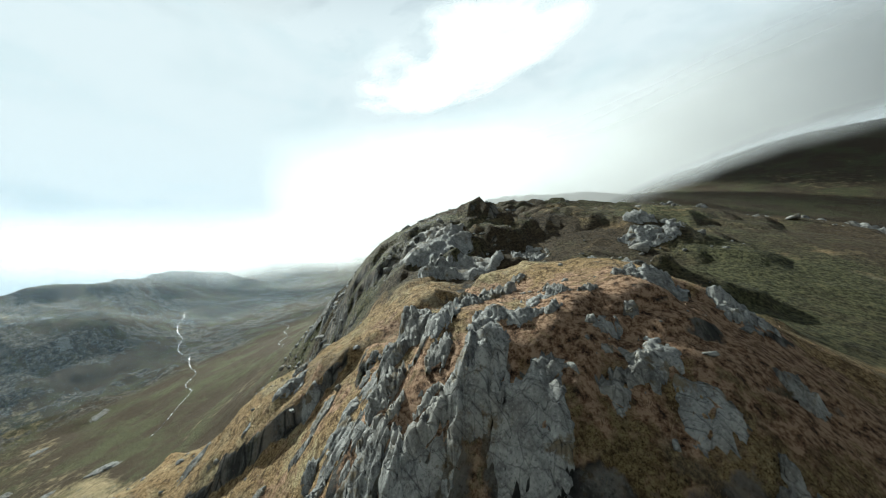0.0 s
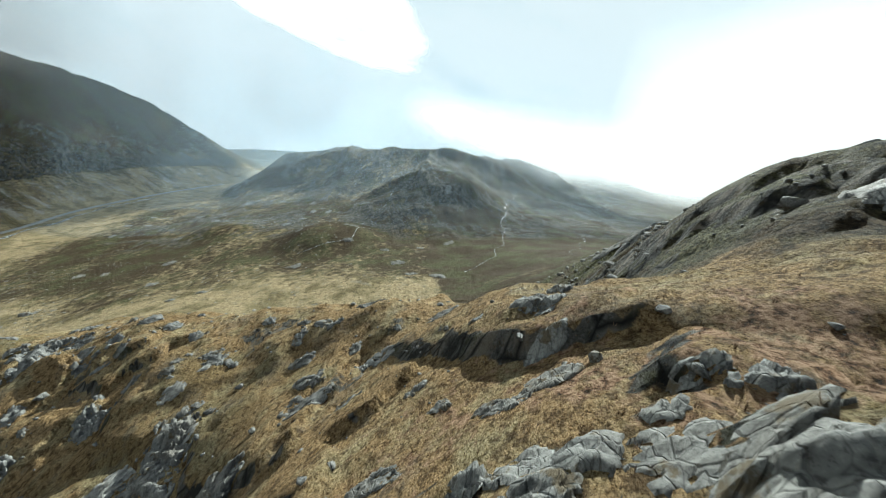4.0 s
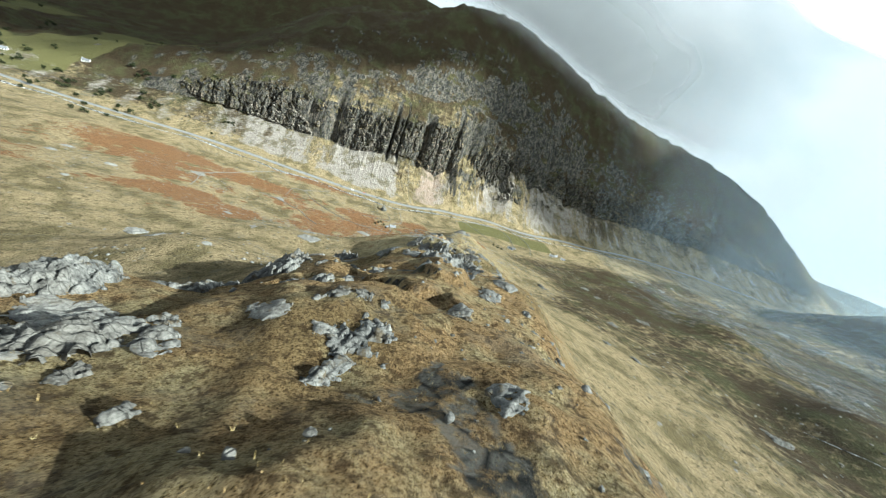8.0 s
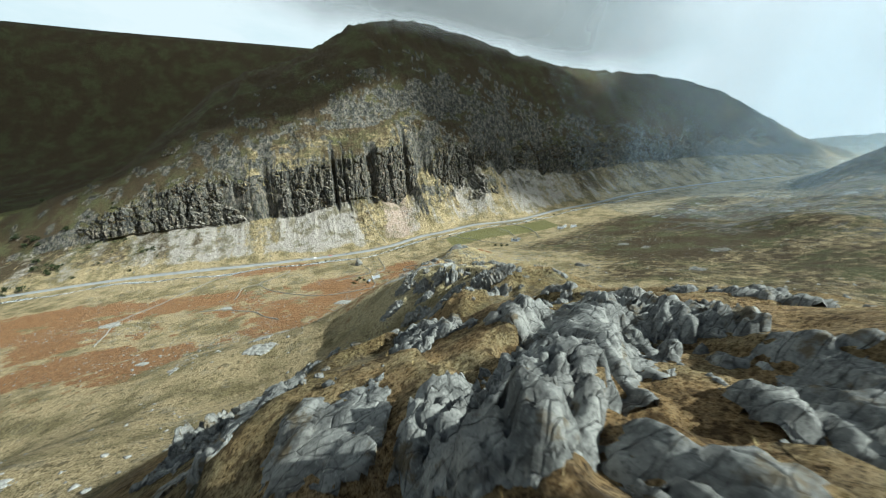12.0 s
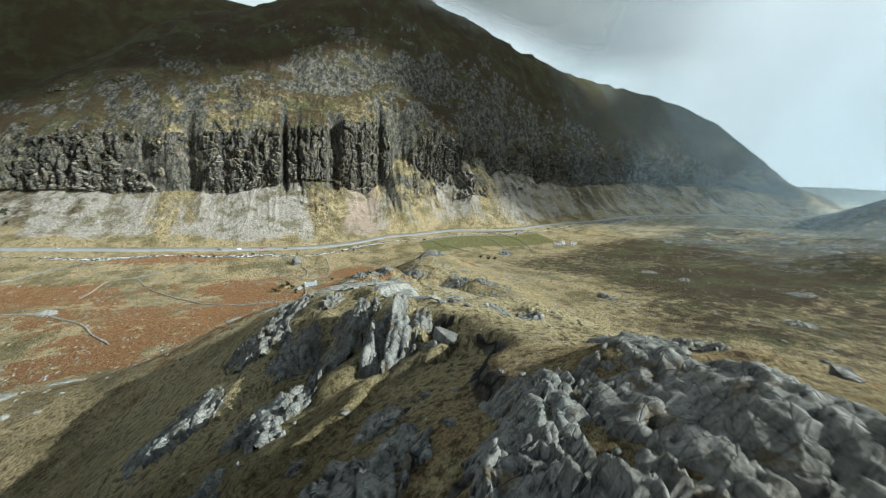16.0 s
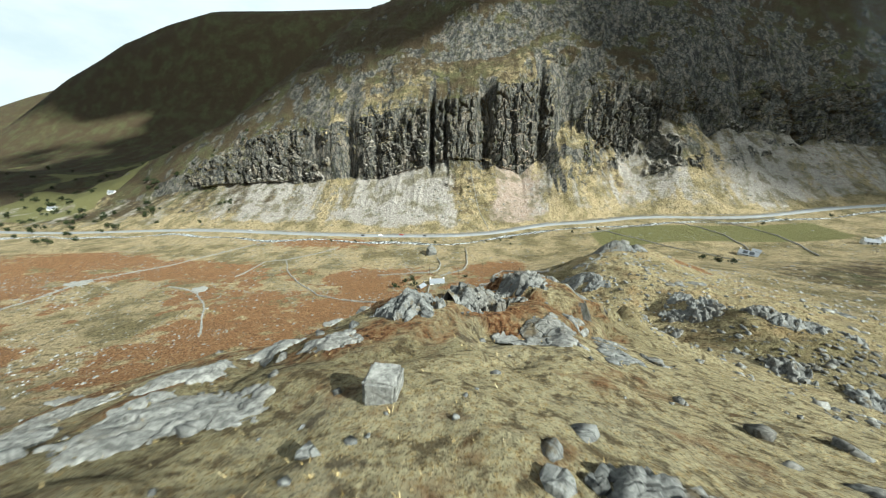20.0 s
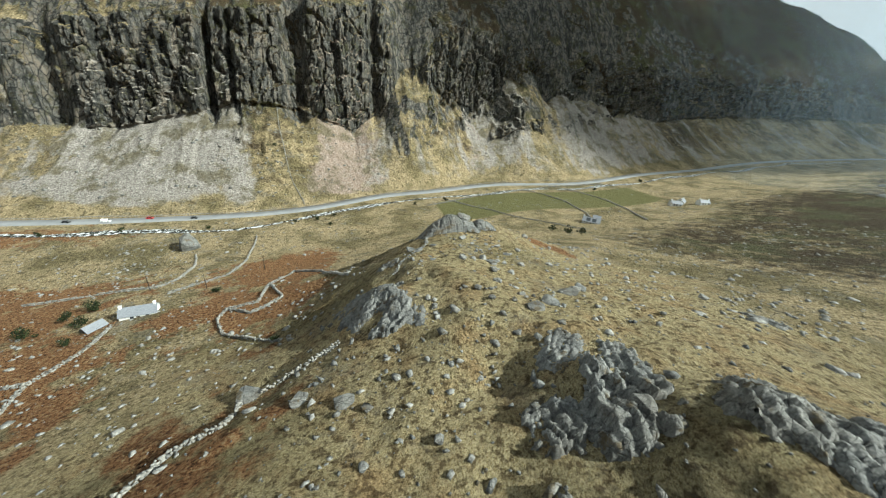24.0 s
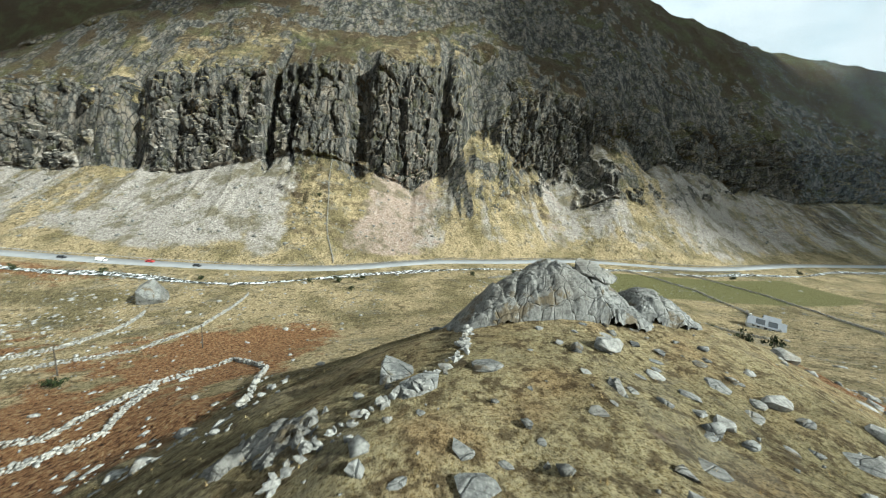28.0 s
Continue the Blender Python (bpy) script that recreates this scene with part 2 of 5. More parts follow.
colour = n.mix(patch(split2.outputs[0], edge2, 0.3, 0.7), colour, shaded_moor)
colour = n.mix(patch(split.outputs[2], edge2), colour, bracken)
colour = n.mix(patch(split2.outputs[1], edge), colour, heather)
colour = n.mix(patch(split2.outputs[2], 0.0), colour, green)
colour = n.mix(patch(split.outputs[1], edge2, 0.3, 0.7), colour, scree)
rockmask = patch(split.outputs[0], edge)
colour = n.mix(rockmask, colour, rock_colour(n, n.place, True))
relief = n.math("ADD", n.noise(n.place, 1.3, 9.0, 0.76), n.math("MULTIPLY", n.noise(n.place, 0.22, 6.0, 0.65), 2.0))
clump = n.add("ShaderNodeTexVoronoi", ("Vector", n.place), inputs={"Scale": 1.9, "Randomness": 1.0}).outputs["Distance"]
surface(n, colour, 0.95, n.math("SUBTRACT", relief, n.math("MULTIPLY", clump, 0.12)), 1.0, 1.7, 0.12)

ROCK, n = material("rock")
seam = n.add("ShaderNodeMapping", ("Vector", n.place), inputs={"Scale": (1.0, 1.0, 0.5)}).outputs[0]
surface(n, rock_colour(n, n.place), 0.8, n.math("ADD", n.noise(seam, 1.4, 9.0, 0.72), n.math("MULTIPLY", cracks(n, n.place, 0.5, (1.0, 2.2, 0.5), 0.05), 0.5)), 1.0, 0.22, 0.25, 0.62)

PALE, n = material("pale_rock")
surface(n, n.mix(0.55, rock_colour(n, n.place), n.ramp(n.noise(n.place, 2.0, 6.0, 0.7), (0.38, (0.22, 0.215, 0.195)), (0.6, (0.54, 0.525, 0.485)))), 0.9, n.noise(n.place, 1.4, 9.0, 0.75), 1.0, 0.25, 0.2, 0.68)

TARMAC, n = material("tarmac")
grit = n.noise(n.place, 6.0, 5.0, 0.7)
worn = n.noise(n.place, 0.12, 4.0)
surface(n, n.mix(n.ramp(worn, (0.4, 0.0), (0.65, 0.7)), n.ramp(grit, (0.3, (0.20, 0.205, 0.21)), (0.7, (0.30, 0.305, 0.31))), (0.33, 0.335, 0.335)), 0.8, grit, 0.3, 0.02, 0.3, 0.72)

LIME, n = material("limewash")
surface(n, n.ramp(n.noise(n.place, 1.5, 6.0, 0.65), (0.3, (0.62, 0.61, 0.58)), (0.6, (0.82, 0.82, 0.80))), 0.9, n.noise(n.place, 8.0, 4.0), 0.4, 0.03, 0.3, 0.8)

SLATE, n = material("slate")
surface(n, n.ramp(n.noise(n.place, 2.5, 5.0, 0.7), (0.3, (0.13, 0.14, 0.16)), (0.7, (0.28, 0.295, 0.32))), 0.55, n.noise(n.place, 5.0, 3.0), 0.3, 0.03, 0.5, 0.8)

GLASS, n = material("window_glass")
surface(n, (0.02, 0.024, 0.03), 0.08, None, 0, 0, 0.6)

WATER, n = material("water")
foam = n.ramp(n.noise(n.place, 0.5, 6.0, 0.7), (0.49, 0.0), (0.60, 1.0))
surface(n, n.mix(foam, (0.02, 0.025, 0.022), (0.75, 0.77, 0.78)), n.math("ADD", n.math("MULTIPLY", foam, 0.5), 0.12), n.noise(n.place, 2.0, 5.0, 0.6), 0.6, 0.15, 0.5, 0.95)


# ---- shape of the land ----
def hashed(i, j, seed):
    h = (i.astype(np.int64) * 374761393 + j.astype(np.int64) * 668265263 + seed * 1442695041) & 0xFFFFFFFF
    h = ((h ^ (h >> 13)) * 1274126177) & 0xFFFFFFFF
    return ((h ^ (h >> 16)) & 0xFFFF) / 65535.0


def lattice(x, y, seed=0):
    """Smooth value noise from -1 to 1, one cell a unit."""
    i, j = np.floor(x), np.floor(y)
    u, v = x - i, y - j
    u, v = u * u * u * (u * (u * 6 - 15) + 10), v * v * v * (v * (v * 6 - 15) + 10)
    a, b, c, d = hashed(i, j, seed), hashed(i + 1, j, seed), hashed(i, j + 1, seed), hashed(i + 1, j + 1, seed)
    return 2 * (a + (b - a) * u + (c - a) * v + (a - b - c + d) * u * v) - 1


def fbm(x, y, size, octaves=4, gain=0.5, seed=0):
    total, weight, norm = 0, 1.0, 0.0
    for k in range(octaves):
        c, s = math.cos(0.6 * k + 0.3), math.sin(0.6 * k + 0.3)
        total = total + weight * lattice((c * x - s * y) / size + 17.3 * k, (s * x + c * y) / size - 9.1 * k, seed + k)
        norm, weight, size = norm + weight, weight * gain, size * 0.5
    return total / norm


def ridged(x, y, size, octaves=4, gain=0.5, seed=0):
    total, weight, norm = 0, 1.0, 0.0
    for k in range(octaves):
        total = total + weight * (1 - 2 * np.abs(lattice(x / size + 31.7 * k, y / size + 5.3 * k, seed + k)))
        norm, weight, size = norm + weight, weight * gain, size * 0.5
    return total / norm


def step(a, b, v):
    s = np.clip((v - a) / (b - a), 0, 1)
    return s * s * (3 - 2 * s)


def soft(v, width):
    """Zero below zero, v above it, with a soft bend."""
    return width * np.logaddexp(0, v / width)


def curve(v, knots):
    """A smooth line through (place, value) knots."""
    px, py = np.array(knots, float).T
    slope = np.gradient(py, px)
    i = np.clip(np.searchsorted(px, v) - 1, 0, len(px) - 2)
    h = px[i + 1] - px[i]
    s = np.clip((v - px[i]) / h, 0, 1)
    return ((2 * s**3 - 3 * s**2 + 1) * py[i] + (s**3 - 2 * s**2 + s) * h * slope[i] + (3 * s**2 - 2 * s**3) * py[i + 1] + (s**3 - s**2) * h * slope[i + 1])


ROAD_Y = [(-3000, 300), (-1500, 120), (-640, 12), (-390, 8), (-190, -12), (-110, -14), (0, 0), (70, 30), (112, 38), (185, 60), (301, 62), (423, 92), (540, 105), (660, 130), (900, 140), (1300, 130), (2600, 160)]
ROAD_Z = [(-3000, -120), (-1500, -85), (-640, -42), (-390, -22), (-190, -9), (0, 0), (112, 7), (224, 12), (330, 18), (540, 34), (900, 62), (1300, 85), (2600, 125)]
# north side, by x: how far north of the road and how high stand the foot of the crags, their brow, the slope above and the crest
FOOT = [(-900, 100, -58), (-645, 108, -28), (-540, 108, -5), (-461, 108, 12), (-347, 108, 27), (-285, 108, 26), (-230, 108, 38), (-160, 108, 40), (-122, 108, 52), (-60, 108, 72), (-15, 108, 68), (40, 108, 50), (73, 108, 74), (97, 112, 120), (128, 108, 106), (180, 108, 84), (215, 108, 100), (240, 110, 142), (280, 112, 114), (388, 112, 112), (538, 112, 90), (720, 112, 110), (1000, 120, 130), (1400, 120, 140), (1850, 120, 130), (2400, 120, 125)]
BROW = [(-900, 130, -52), (-645, 136, -5), (-540, 132, 28), (-495, 130, 46), (-368, 130, 94), (-312, 130, 100), (-250, 132, 108), (-168, 128, 126), (-96, 128, 139), (-43, 130, 149), (9, 132, 168), (40, 134, 165), (70, 136, 180), (97, 140, 172), (128, 124, 142), (150, 122, 150), (180, 122, 172), (230, 124, 168), (250, 132, 170), (290, 140, 150), (388, 150, 170), (538, 150, 170), (720, 150, 180), (1000, 160, 190), (1400, 160, 190), (1850, 160, 150), (2400, 160, 130)]
BENCH = [(-900, 250, -30), (-645, 190, 36), (-565, 190, 70), (-425, 190, 130), (-333, 190, 168), (-245, 190, 186), (-156, 190, 192), (-95, 190, 194), (-56, 190, 196), (-20, 190, 199), (35, 190, 222), (61, 190, 228), (93, 190, 237), (129, 190, 240), (185, 190, 248), (280, 200, 255), (420, 230, 275), (720, 250, 280), (1000, 260, 290), (1400, 260, 270), (1850, 260, 180), (2400, 260, 140)]
ROCKY = [(-560, 0.0), (-480, 0.75), (-300, 0.8), (-280, 0.35), (-195, 0.4), (-175, 1.0), (-36, 1.0), (-24, 0.7), (30, 1.0), (72, 0.9), (90, 0.15), (118, 0.2), (130, 1.0), (235, 1.0), (250, 0.3), (330, 0.45), (420, 0.6), (1100, 0.6)]
CREST = [(-3000, -60), (-900, -15), (-645, 30), (-565, 75), (-425, 195), (-328, 275), (-240, 318), (-180, 335), (-130, 355), (-60, 405), (40, 444), (140, 461), (280, 450), (475, 421), (720, 402), (1000, 404), (1200, 395), (1400, 372), (1600, 320), (1850, 250), (2100, 160), (2400, 120), (2600, 120)]
CHIMNEYS = [(-210, 9, 12), (-86, 3.5, 16), (-66, 2.5, 7), (-14, 12, 22), (64, 5, 8), (104, 18, 20), (240, 10, 14), (300, 12, 14), (360, 10, 16), (450, 16, 18)]
SPUR = [(0, -1300, 325), (-50, -1000, 348), (-95, -860, 326), (-137, -777, 314), (-165, -716, 295), (-142, -693, 282), (-113, -680, 263), (-90, -645, 241), (-66, -588, 217), (-52, -562, 209), (-25, -505, 176), (-10, -455, 159), (-10, -412, 139), (0, -332, 106), (40, -280, 74), (68, -235, 62), (70, -190, 56), (76, -168, 57), (70, -130, 20)]
EAST = [(1500, -1700, 430), (1120, -1150, 405), (960, -960, 372), (880, -770, 366), (960, -600, 345), (1060, -440, 340), (1080, -240, 280), (1000, -130, 160), (950, -60, 60)]
WEST = [(400, 1050, 480), (-400, 1000, 475), (-800, 1000, 475), (-1080, 1000, 480), (-1290, 1000, 440), (-1460, 1000, 392), (-1750, 950, 250), (-2100, 900, 40)]


def spine(x, y, line):
    """For each place: the distance from the line, how far to one side (west: minus), and the line's height there, blended smoothly."""
    best, side, high, total = np.full(x.shape, 1e9), 0, 0, 0
    for (ax, ay, az), (bx, by, bz) in zip(line, line[1:]):
        ux, uy = bx - ax, by - ay
        s = np.clip(((x - ax) * ux + (y - ay) * uy) / (ux * ux + uy * uy), 0, 1)
        dx, dy = x - ax - s * ux, y - ay - s * uy
        d = np.hypot(dx, dy)
        weight = (d + 6.0) ** -5
        best = np.minimum(best, d)
        side = side + weight * (uy * (x - ax) - ux * (y - ay)) / (d + 4.0) / math.hypot(ux, uy)
        high = high + weight * (az + s * (bz - az))
        total = total + weight
    return best, side / total, high / total


# rises and hollows of the spur: x, y, rise and reach
SWELLS_HIGH = [(-206, -691, 2.5, 12), (-184, -710, -5, 13), (-172, -707, -3, 9), (-196, -720, 3.3, 18), (-115, -707, 3.4, 18), (-115, -707, 3.4, 18), (-153, -704, 1.1, 18), (-89, -693, 3, 18), (-201, -692, 6.5, 18), (-188, -686, 4.6, 18), (-143, -673, -6.6, 28), (-143, -673, -3.9, 18), (-143, -673, -3.9, 18), (-116, -665, -3.8, 18), (-116, -665, -3.8, 18), (-81, -664, 3.4, 18), (-96, -640, -2.4, 18), (-62, -637, 6.4, 18), (-130, -635, 4.3, 18), (-137, -616, 7.4, 18), (-137, -616, 7.4, 18), (-137, -616, 7.4, 18), (-82, -613, -1.4, 18), (-46, -592, 4.1, 18), (-42, -587, 4.5, 18), (-65, -565, -1.2, 18)]
SWELLS_MID = [(-78, -582, -7, 9), (-110, -580, 12, 17), (-62, -402, 4, 13), (-90, -640, -4, 14), (-190, -575, 26, 50), (-195, -455, 19, 50), (-112, -592, 5, 22), (-78, -573, -5, 9), (-54, -610, 5, 13), (-106, -657, -2.5, 14), (-73, -660, 4, 13), (-82, -542, 4, 9), (-37, -418, 4, 14), (-72, -558, -3.4, 18), (-90, -547, 2.8, 18), (-8, -540, 2.8, 28), (-8, -540, 2.7, 18), (-8, -540, 2.7, 18), (-8, -540, 2.7, 18), (-125, -539, 3.5, 18), (-116, -521, 4.2, 28), (-113, -502, 6.2, 45), (-113, -502, 6.2, 45), (-113, -502, 6.2, 45), (-42, -489, 3.1, 18), (-42, -489, 3.1, 18), (-20, -484, -2.7, 18), (-20, -484, -2.7, 18), (-23, -467, -5.3, 18), (-36, -462, -5.1, 18), (-3, -447, 1.1, 18), (-29, -412, -2.7, 18), (-29, -412, -2.7, 18), (-38, -411, -0.6, 18), (-6, -409, 2.3, 18), (-41, -382, 3, 18), (-41, -382, 3, 18)]
SWELLS_LOW = [(59, -239, -5, 7), (79, -260, 4, 9), (42, -212, 3, 9), (-28, -310, -11, 18), (-10, -300, -6, 14), (195, -92, -5, 28), (224, -66, -3, 30), (64, -308, 1.5, 18), (92, -272, 2.6, 28), (92, -272, 2.6, 28), (47, -264, -3.4, 28), (47, -264, -2.1, 18), (47, -264, -2.1, 18), (47, -264, -3.4, 28), (43, -252, -3.2, 18), (89, -216, -2.1, 18), (39, -212, 2.6, 18), (74, -195, -1.7, 18), (45, -184, 2.3, 18), (15, -179, -2.5, 18), (71, -171, -2.2, 18), (74, -164, -1.4, 18), (-49, -153, 2.2, 45), (-40, -152, 3.1, 75)]


def land(x, y, bare=False):
    """Height of the bare ground, and masks of what covers it."""
    yr, zr = curve(x, ROAD_Y), curve(x, ROAD_Z)
    nn = y - yr
    warp = 14 * fbm(x, y, 120, 3, seed=5)
    # south side: floor, moor and mountain
    d = -nn
    moor = zr + 0.25 * soft(d - 125 + warp, 22) - 0.17 * soft(d - 720, 90) + 2.2 * fbm(x, y, 60, 4, seed=11) * step(60, 200, d)
    moor = moor + 14 * np.exp(-(((x + 560) / 150) ** 2 + ((y + 120) / 60) ** 2)) + 10 * fbm(x, y, 220, 3, seed=13) * step(150, 500, d)
    dist, side, high = spine(x, y, SPUR)
    west = step(0.5, -0.5, side)
    shoulder = np.exp(-(((y + 335) / 45) ** 2))
    reach = np.maximum(dist - 14 * shoulder, 0)
    wide_w = 40 + 40 * shoulder + 32 * step(-330, -480, y) + 150 * step(-640, -740, y) + 190 * step(-715, -800, y)
    wide_e = 100 + 120 * step(-640, -900, y) - 55 * step(-250, -175, y)
    fall = 1 / (1 + (reach / (west * wide_w + (1 - west) * wide_e)) ** 2)
    spur = moor + np.maximum(high - moor, 0) * fall ** (1 + 0.3 * west) * step(55, 165, d)
    for swells in (SWELLS_HIGH, SWELLS_MID, SWELLS_LOW):
        for sx, sy, rise, reach in swells:
            spur = spur + rise * np.exp(-((x - sx) ** 2 + (y - sy) ** 2) / reach**2)
    south = spur
    dist2, side2, high2 = spine(x, y, EAST)
    south = south + np.maximum(high2 - south, 0) / (1 + (dist2 / 230) ** 2) ** 1.9 * step(30, 150, d)
    wild = np.exp(-((dist2 / 330) ** 2)) + np.exp(-(((x - 620) / 220) ** 2 + ((y + 760) / 160) ** 2))
    south = south + np.clip(wild, 0, 1) * (20 * ridged(x, y, 130, 4, 0.5, seed=14) - 6) * step(120, 240, d)
    for kx, ky, kh, kr in ((620, -740, 48, 150), (372, -553, 26, 70), (480, -330, 14, 60)):
        south = south + kh * np.exp(-(((x - kx) ** 2 + (y - ky) ** 2) / kr**2) ** 1.6)
    # north side: scree, crags and crest
    striae = ridged(x, y * 0.2, 30, 5, 0.62, seed=21)
    foot_n, foot_z = (np.interp(x, *np.array(FOOT, float).T[[0, k]]) for k in (1, 2))
    brow_n, brow_z = (np.interp(x, *np.array(BROW, float).T[[0, k]]) for k in (1, 2))
    bench_n, bench_z = (np.interp(x, *np.array(BENCH, float).T[[0, k]]) for k in (1, 2))
    top = curve(x, CREST)
    face = step(-25, 10, nn - foot_n) * (1 - step(5, 45, nn - brow_n))
    m = nn + 0.35 * warp - face * (6 * striae + 8 * fbm(x, y, 50, 3, 0.6, seed=138))
    for cx, wide, deep in CHIMNEYS:
        m = m - deep * face * np.exp(-(((x - cx + 0.12 * (nn - foot_n)) / wide) ** 2))
    scree = np.clip((m - 6) / (foot_n - 6), 0, 1)
    crag = np.clip((m - foot_n) / (brow_n - foot_n), 0, 1)
    bench = np.clip((m - brow_n) / (bench_n - brow_n), 0, 1)
    upper = np.clip((m - bench_n) / (390 - bench_n), 0, 1)
    north = zr + (foot_z - zr) * (0.65 * scree + 0.35 * scree**2) + (brow_z - foot_z) * (0.55 * crag + 0.45 * np.sin(crag * math.pi / 2)) + (bench_z - brow_z) * bench
    north = north + (top - bench_z) * (upper + 0.10 * np.sin(upper * math.pi))
    north = zr + (north - zr) * np.interp(m, [390, 440, 700, 1300, 3500], [1, 0.99, 0.8, 0.5, 0.5])
    north = north + step(90, 200, nn) * (9 * ridged(x, y, 60, 4, 0.5, seed=31) + 2 * fbm(x, y, 14, 3, seed=33)) * (1 - 0.6 * step(420, 600, nn))
    north = north + step(25, 60, nn) * (1 - step(100, 130, nn)) * 2.2 * ridged(x + 0.1 * y, y * 0.25, 16, 3, 0.5, seed=34)
    z = np.where(nn > 0, north, south)
    # hills that close the valley at both ends and beyond
    dist3, side3, high3 = spine(x, y, WEST)
    z = z + np.maximum(high3 - z, 0) / (1 + (dist3 / 230) ** 2) ** 1.6 * step(150, 500, nn)
    z = z + 380 * np.exp(-(((x + 3000) / 900) ** 2 + ((y - 2000) / 600) ** 2))
    z = z + 110 * np.exp(-(((x - 3000) / 500) ** 2 + ((y - 500) / 500) ** 2))
    z = z + 205 * np.exp(-(((x + 540) / 430) ** 2 + ((y + 1500) / 330) ** 2))
    if bare:
        return z
    rocky = step(0.25, 0.55, fbm(x, y, 38, 3, seed=41) + 0.25)
    spurness = np.exp(-((dist / 70) ** 2)) * step(-120, -170, y)
    ledges = fbm(x, y, 30, 4, 0.55, seed=146)
    flank = np.exp(-((dist / 40) ** 2)) * step(-258, -280, y) * (0.3 + 0.7 * step(0.6, -0.4, side)) * (1 - 0.75 * np.exp(-(((y + 360) / 35) ** 2))) * (1 - 0.8 * np.exp(-(((x + 95) ** 2 + (y + 637) ** 2) / 22**2))) * (1 - 0.9 * np.exp(-(((x + 101) ** 2 + (y + 662) ** 2) / 20**2)))
    z = z + flank * (3.4 * step(0.0, 0.07, ledges) + 2.8 * step(0.2, 0.27, ledges) + 2.4 * step(-0.25, -0.19, ledges) - 4.0)
    upland = step(-714, -732, y) * np.exp(-((dist / 190) ** 2)) * step(-1150, -1000, y)
    crags = fbm(x, y, 48, 5, 0.58, seed=149)
    z = z + upland * (2.6 * step(0.0, 0.07, crags) + 2.2 * step(0.17, 0.24, crags) + 1.8 * step(-0.2, -0.13, crags) - 3.0)
    z = z + spurness * (2.2 * ridged(x, y, 17, 4, 0.5, seed=43) * rocky + 0.8 * fbm(x, y, 6, 3, seed=45))
    return z, nn, dist, side


def lines(*runs):
    """Grid lines: runs of (from, to, spacing), the spacing blending from run to run."""
    out = []
    for a, b, first, last in runs:
        v, k = a, max(2, int((b - a) / ((first + last) / 2)))
        s = np.linspace(0, 1, k, endpoint=False)
        out.append(a + (b - a) * (first * s + (last - first) * s * s / 2) / ((first + last) / 2))
    out.append([runs[-1][1]])
    return np.concatenate(out)


GX = lines((-3600, -700, 120, 14), (-700, -260, 14, 1.6), (-260, 130, 1.0, 1.0), (130, 420, 1.2, 4), (420, 1300, 4, 14), (1300, 3800, 14, 120))
GY = lines((-3400, -1200, 120, 16), (-1200, -745, 16, 1.2), (-745, -150, 1.0, 1.0), (-150, 60, 1.2, 2.2), (60, 330, 2.2, 2.6), (330, 800, 3, 20), (800, 3600, 20, 120))
X, Y = np.meshgrid(GX, GY)
Z, NN, DIST, SIDE = land(X, Y)
SLOPE = np.hypot(np.gradient(Z, GX, axis=1), np.gradient(Z, GY, axis=0))


def ground_at(x, y):
    """Height of the ground sheet, from its grid."""
    i = np.clip(np.searchsorted(GX, x) - 1, 0, len(GX) - 2)
    j = np.clip(np.searchsorted(GY, y) - 1, 0, len(GY) - 2)
    u, v = (x - GX[i]) / (GX[i + 1] - GX[i]), (y - GY[j]) / (GY[j + 1] - GY[j])
    return (Z[j, i] * (1 - u) + Z[j, i + 1] * u) * (1 - v) + (Z[j + 1, i] * (1 - u) + Z[j + 1, i + 1] * u) * v


def sheet(name, px, py, pz, mat, layers=()):
    """A grid of quads as one mesh, with colour layers."""
    rows, cols = px.shape
    mesh = bpy.data.meshes.new(name)
    k = np.arange(rows * cols).reshape(rows, cols)
    quads = np.stack([k[:-1, :-1], k[:-1, 1:], k[1:, 1:], k[1:, :-1]], -1).reshape(-1)
    count = len(quads) // 4
    mesh.vertices.add(rows * cols)
    mesh.vertices.foreach_set("co", np.stack([px, py, pz], -1).astype(np.float32).ravel())
    mesh.loops.add(len(quads))
    mesh.loops.foreach_set("vertex_index", quads.astype(np.int32))
    mesh.polygons.add(count)
    mesh.polygons.foreach_set("loop_start", np.arange(0, len(quads), 4, dtype=np.int32))
    mesh.polygons.foreach_set("use_smooth", np.ones(count, bool))
    for label, data in layers:
        layer = mesh.color_attributes.new(label, "FLOAT_COLOR", "POINT")
        layer.data.foreach_set("color", data.astype(np.float32).reshape(-1, 4).ravel())
    mesh.update()
    mesh.validate()
    mesh.materials.append(mat)
    return new(name, mesh)


FANS = [(-560, -0.6), (-400, -0.3), (-330, 0.2), (-265, 0.25), (-235, -0.5), (-200, -0.35), (-178, 0.85), (-130, 1.0), (-75, 0.9), (-50, 0.0), (-36, -0.75), (-8, -0.6), (8, 0.7), (40, 0.85), (66, 0.3), (80, -0.65), (130, -0.75), (180, -0.5), (200, 0.5), (225, 0.55), (240, 0.2), (275, -0.35), (310, -0.5), (360, 0.45), (420, 0.4), (480, 0.1), (540, -0.4), (700, -0.7)]


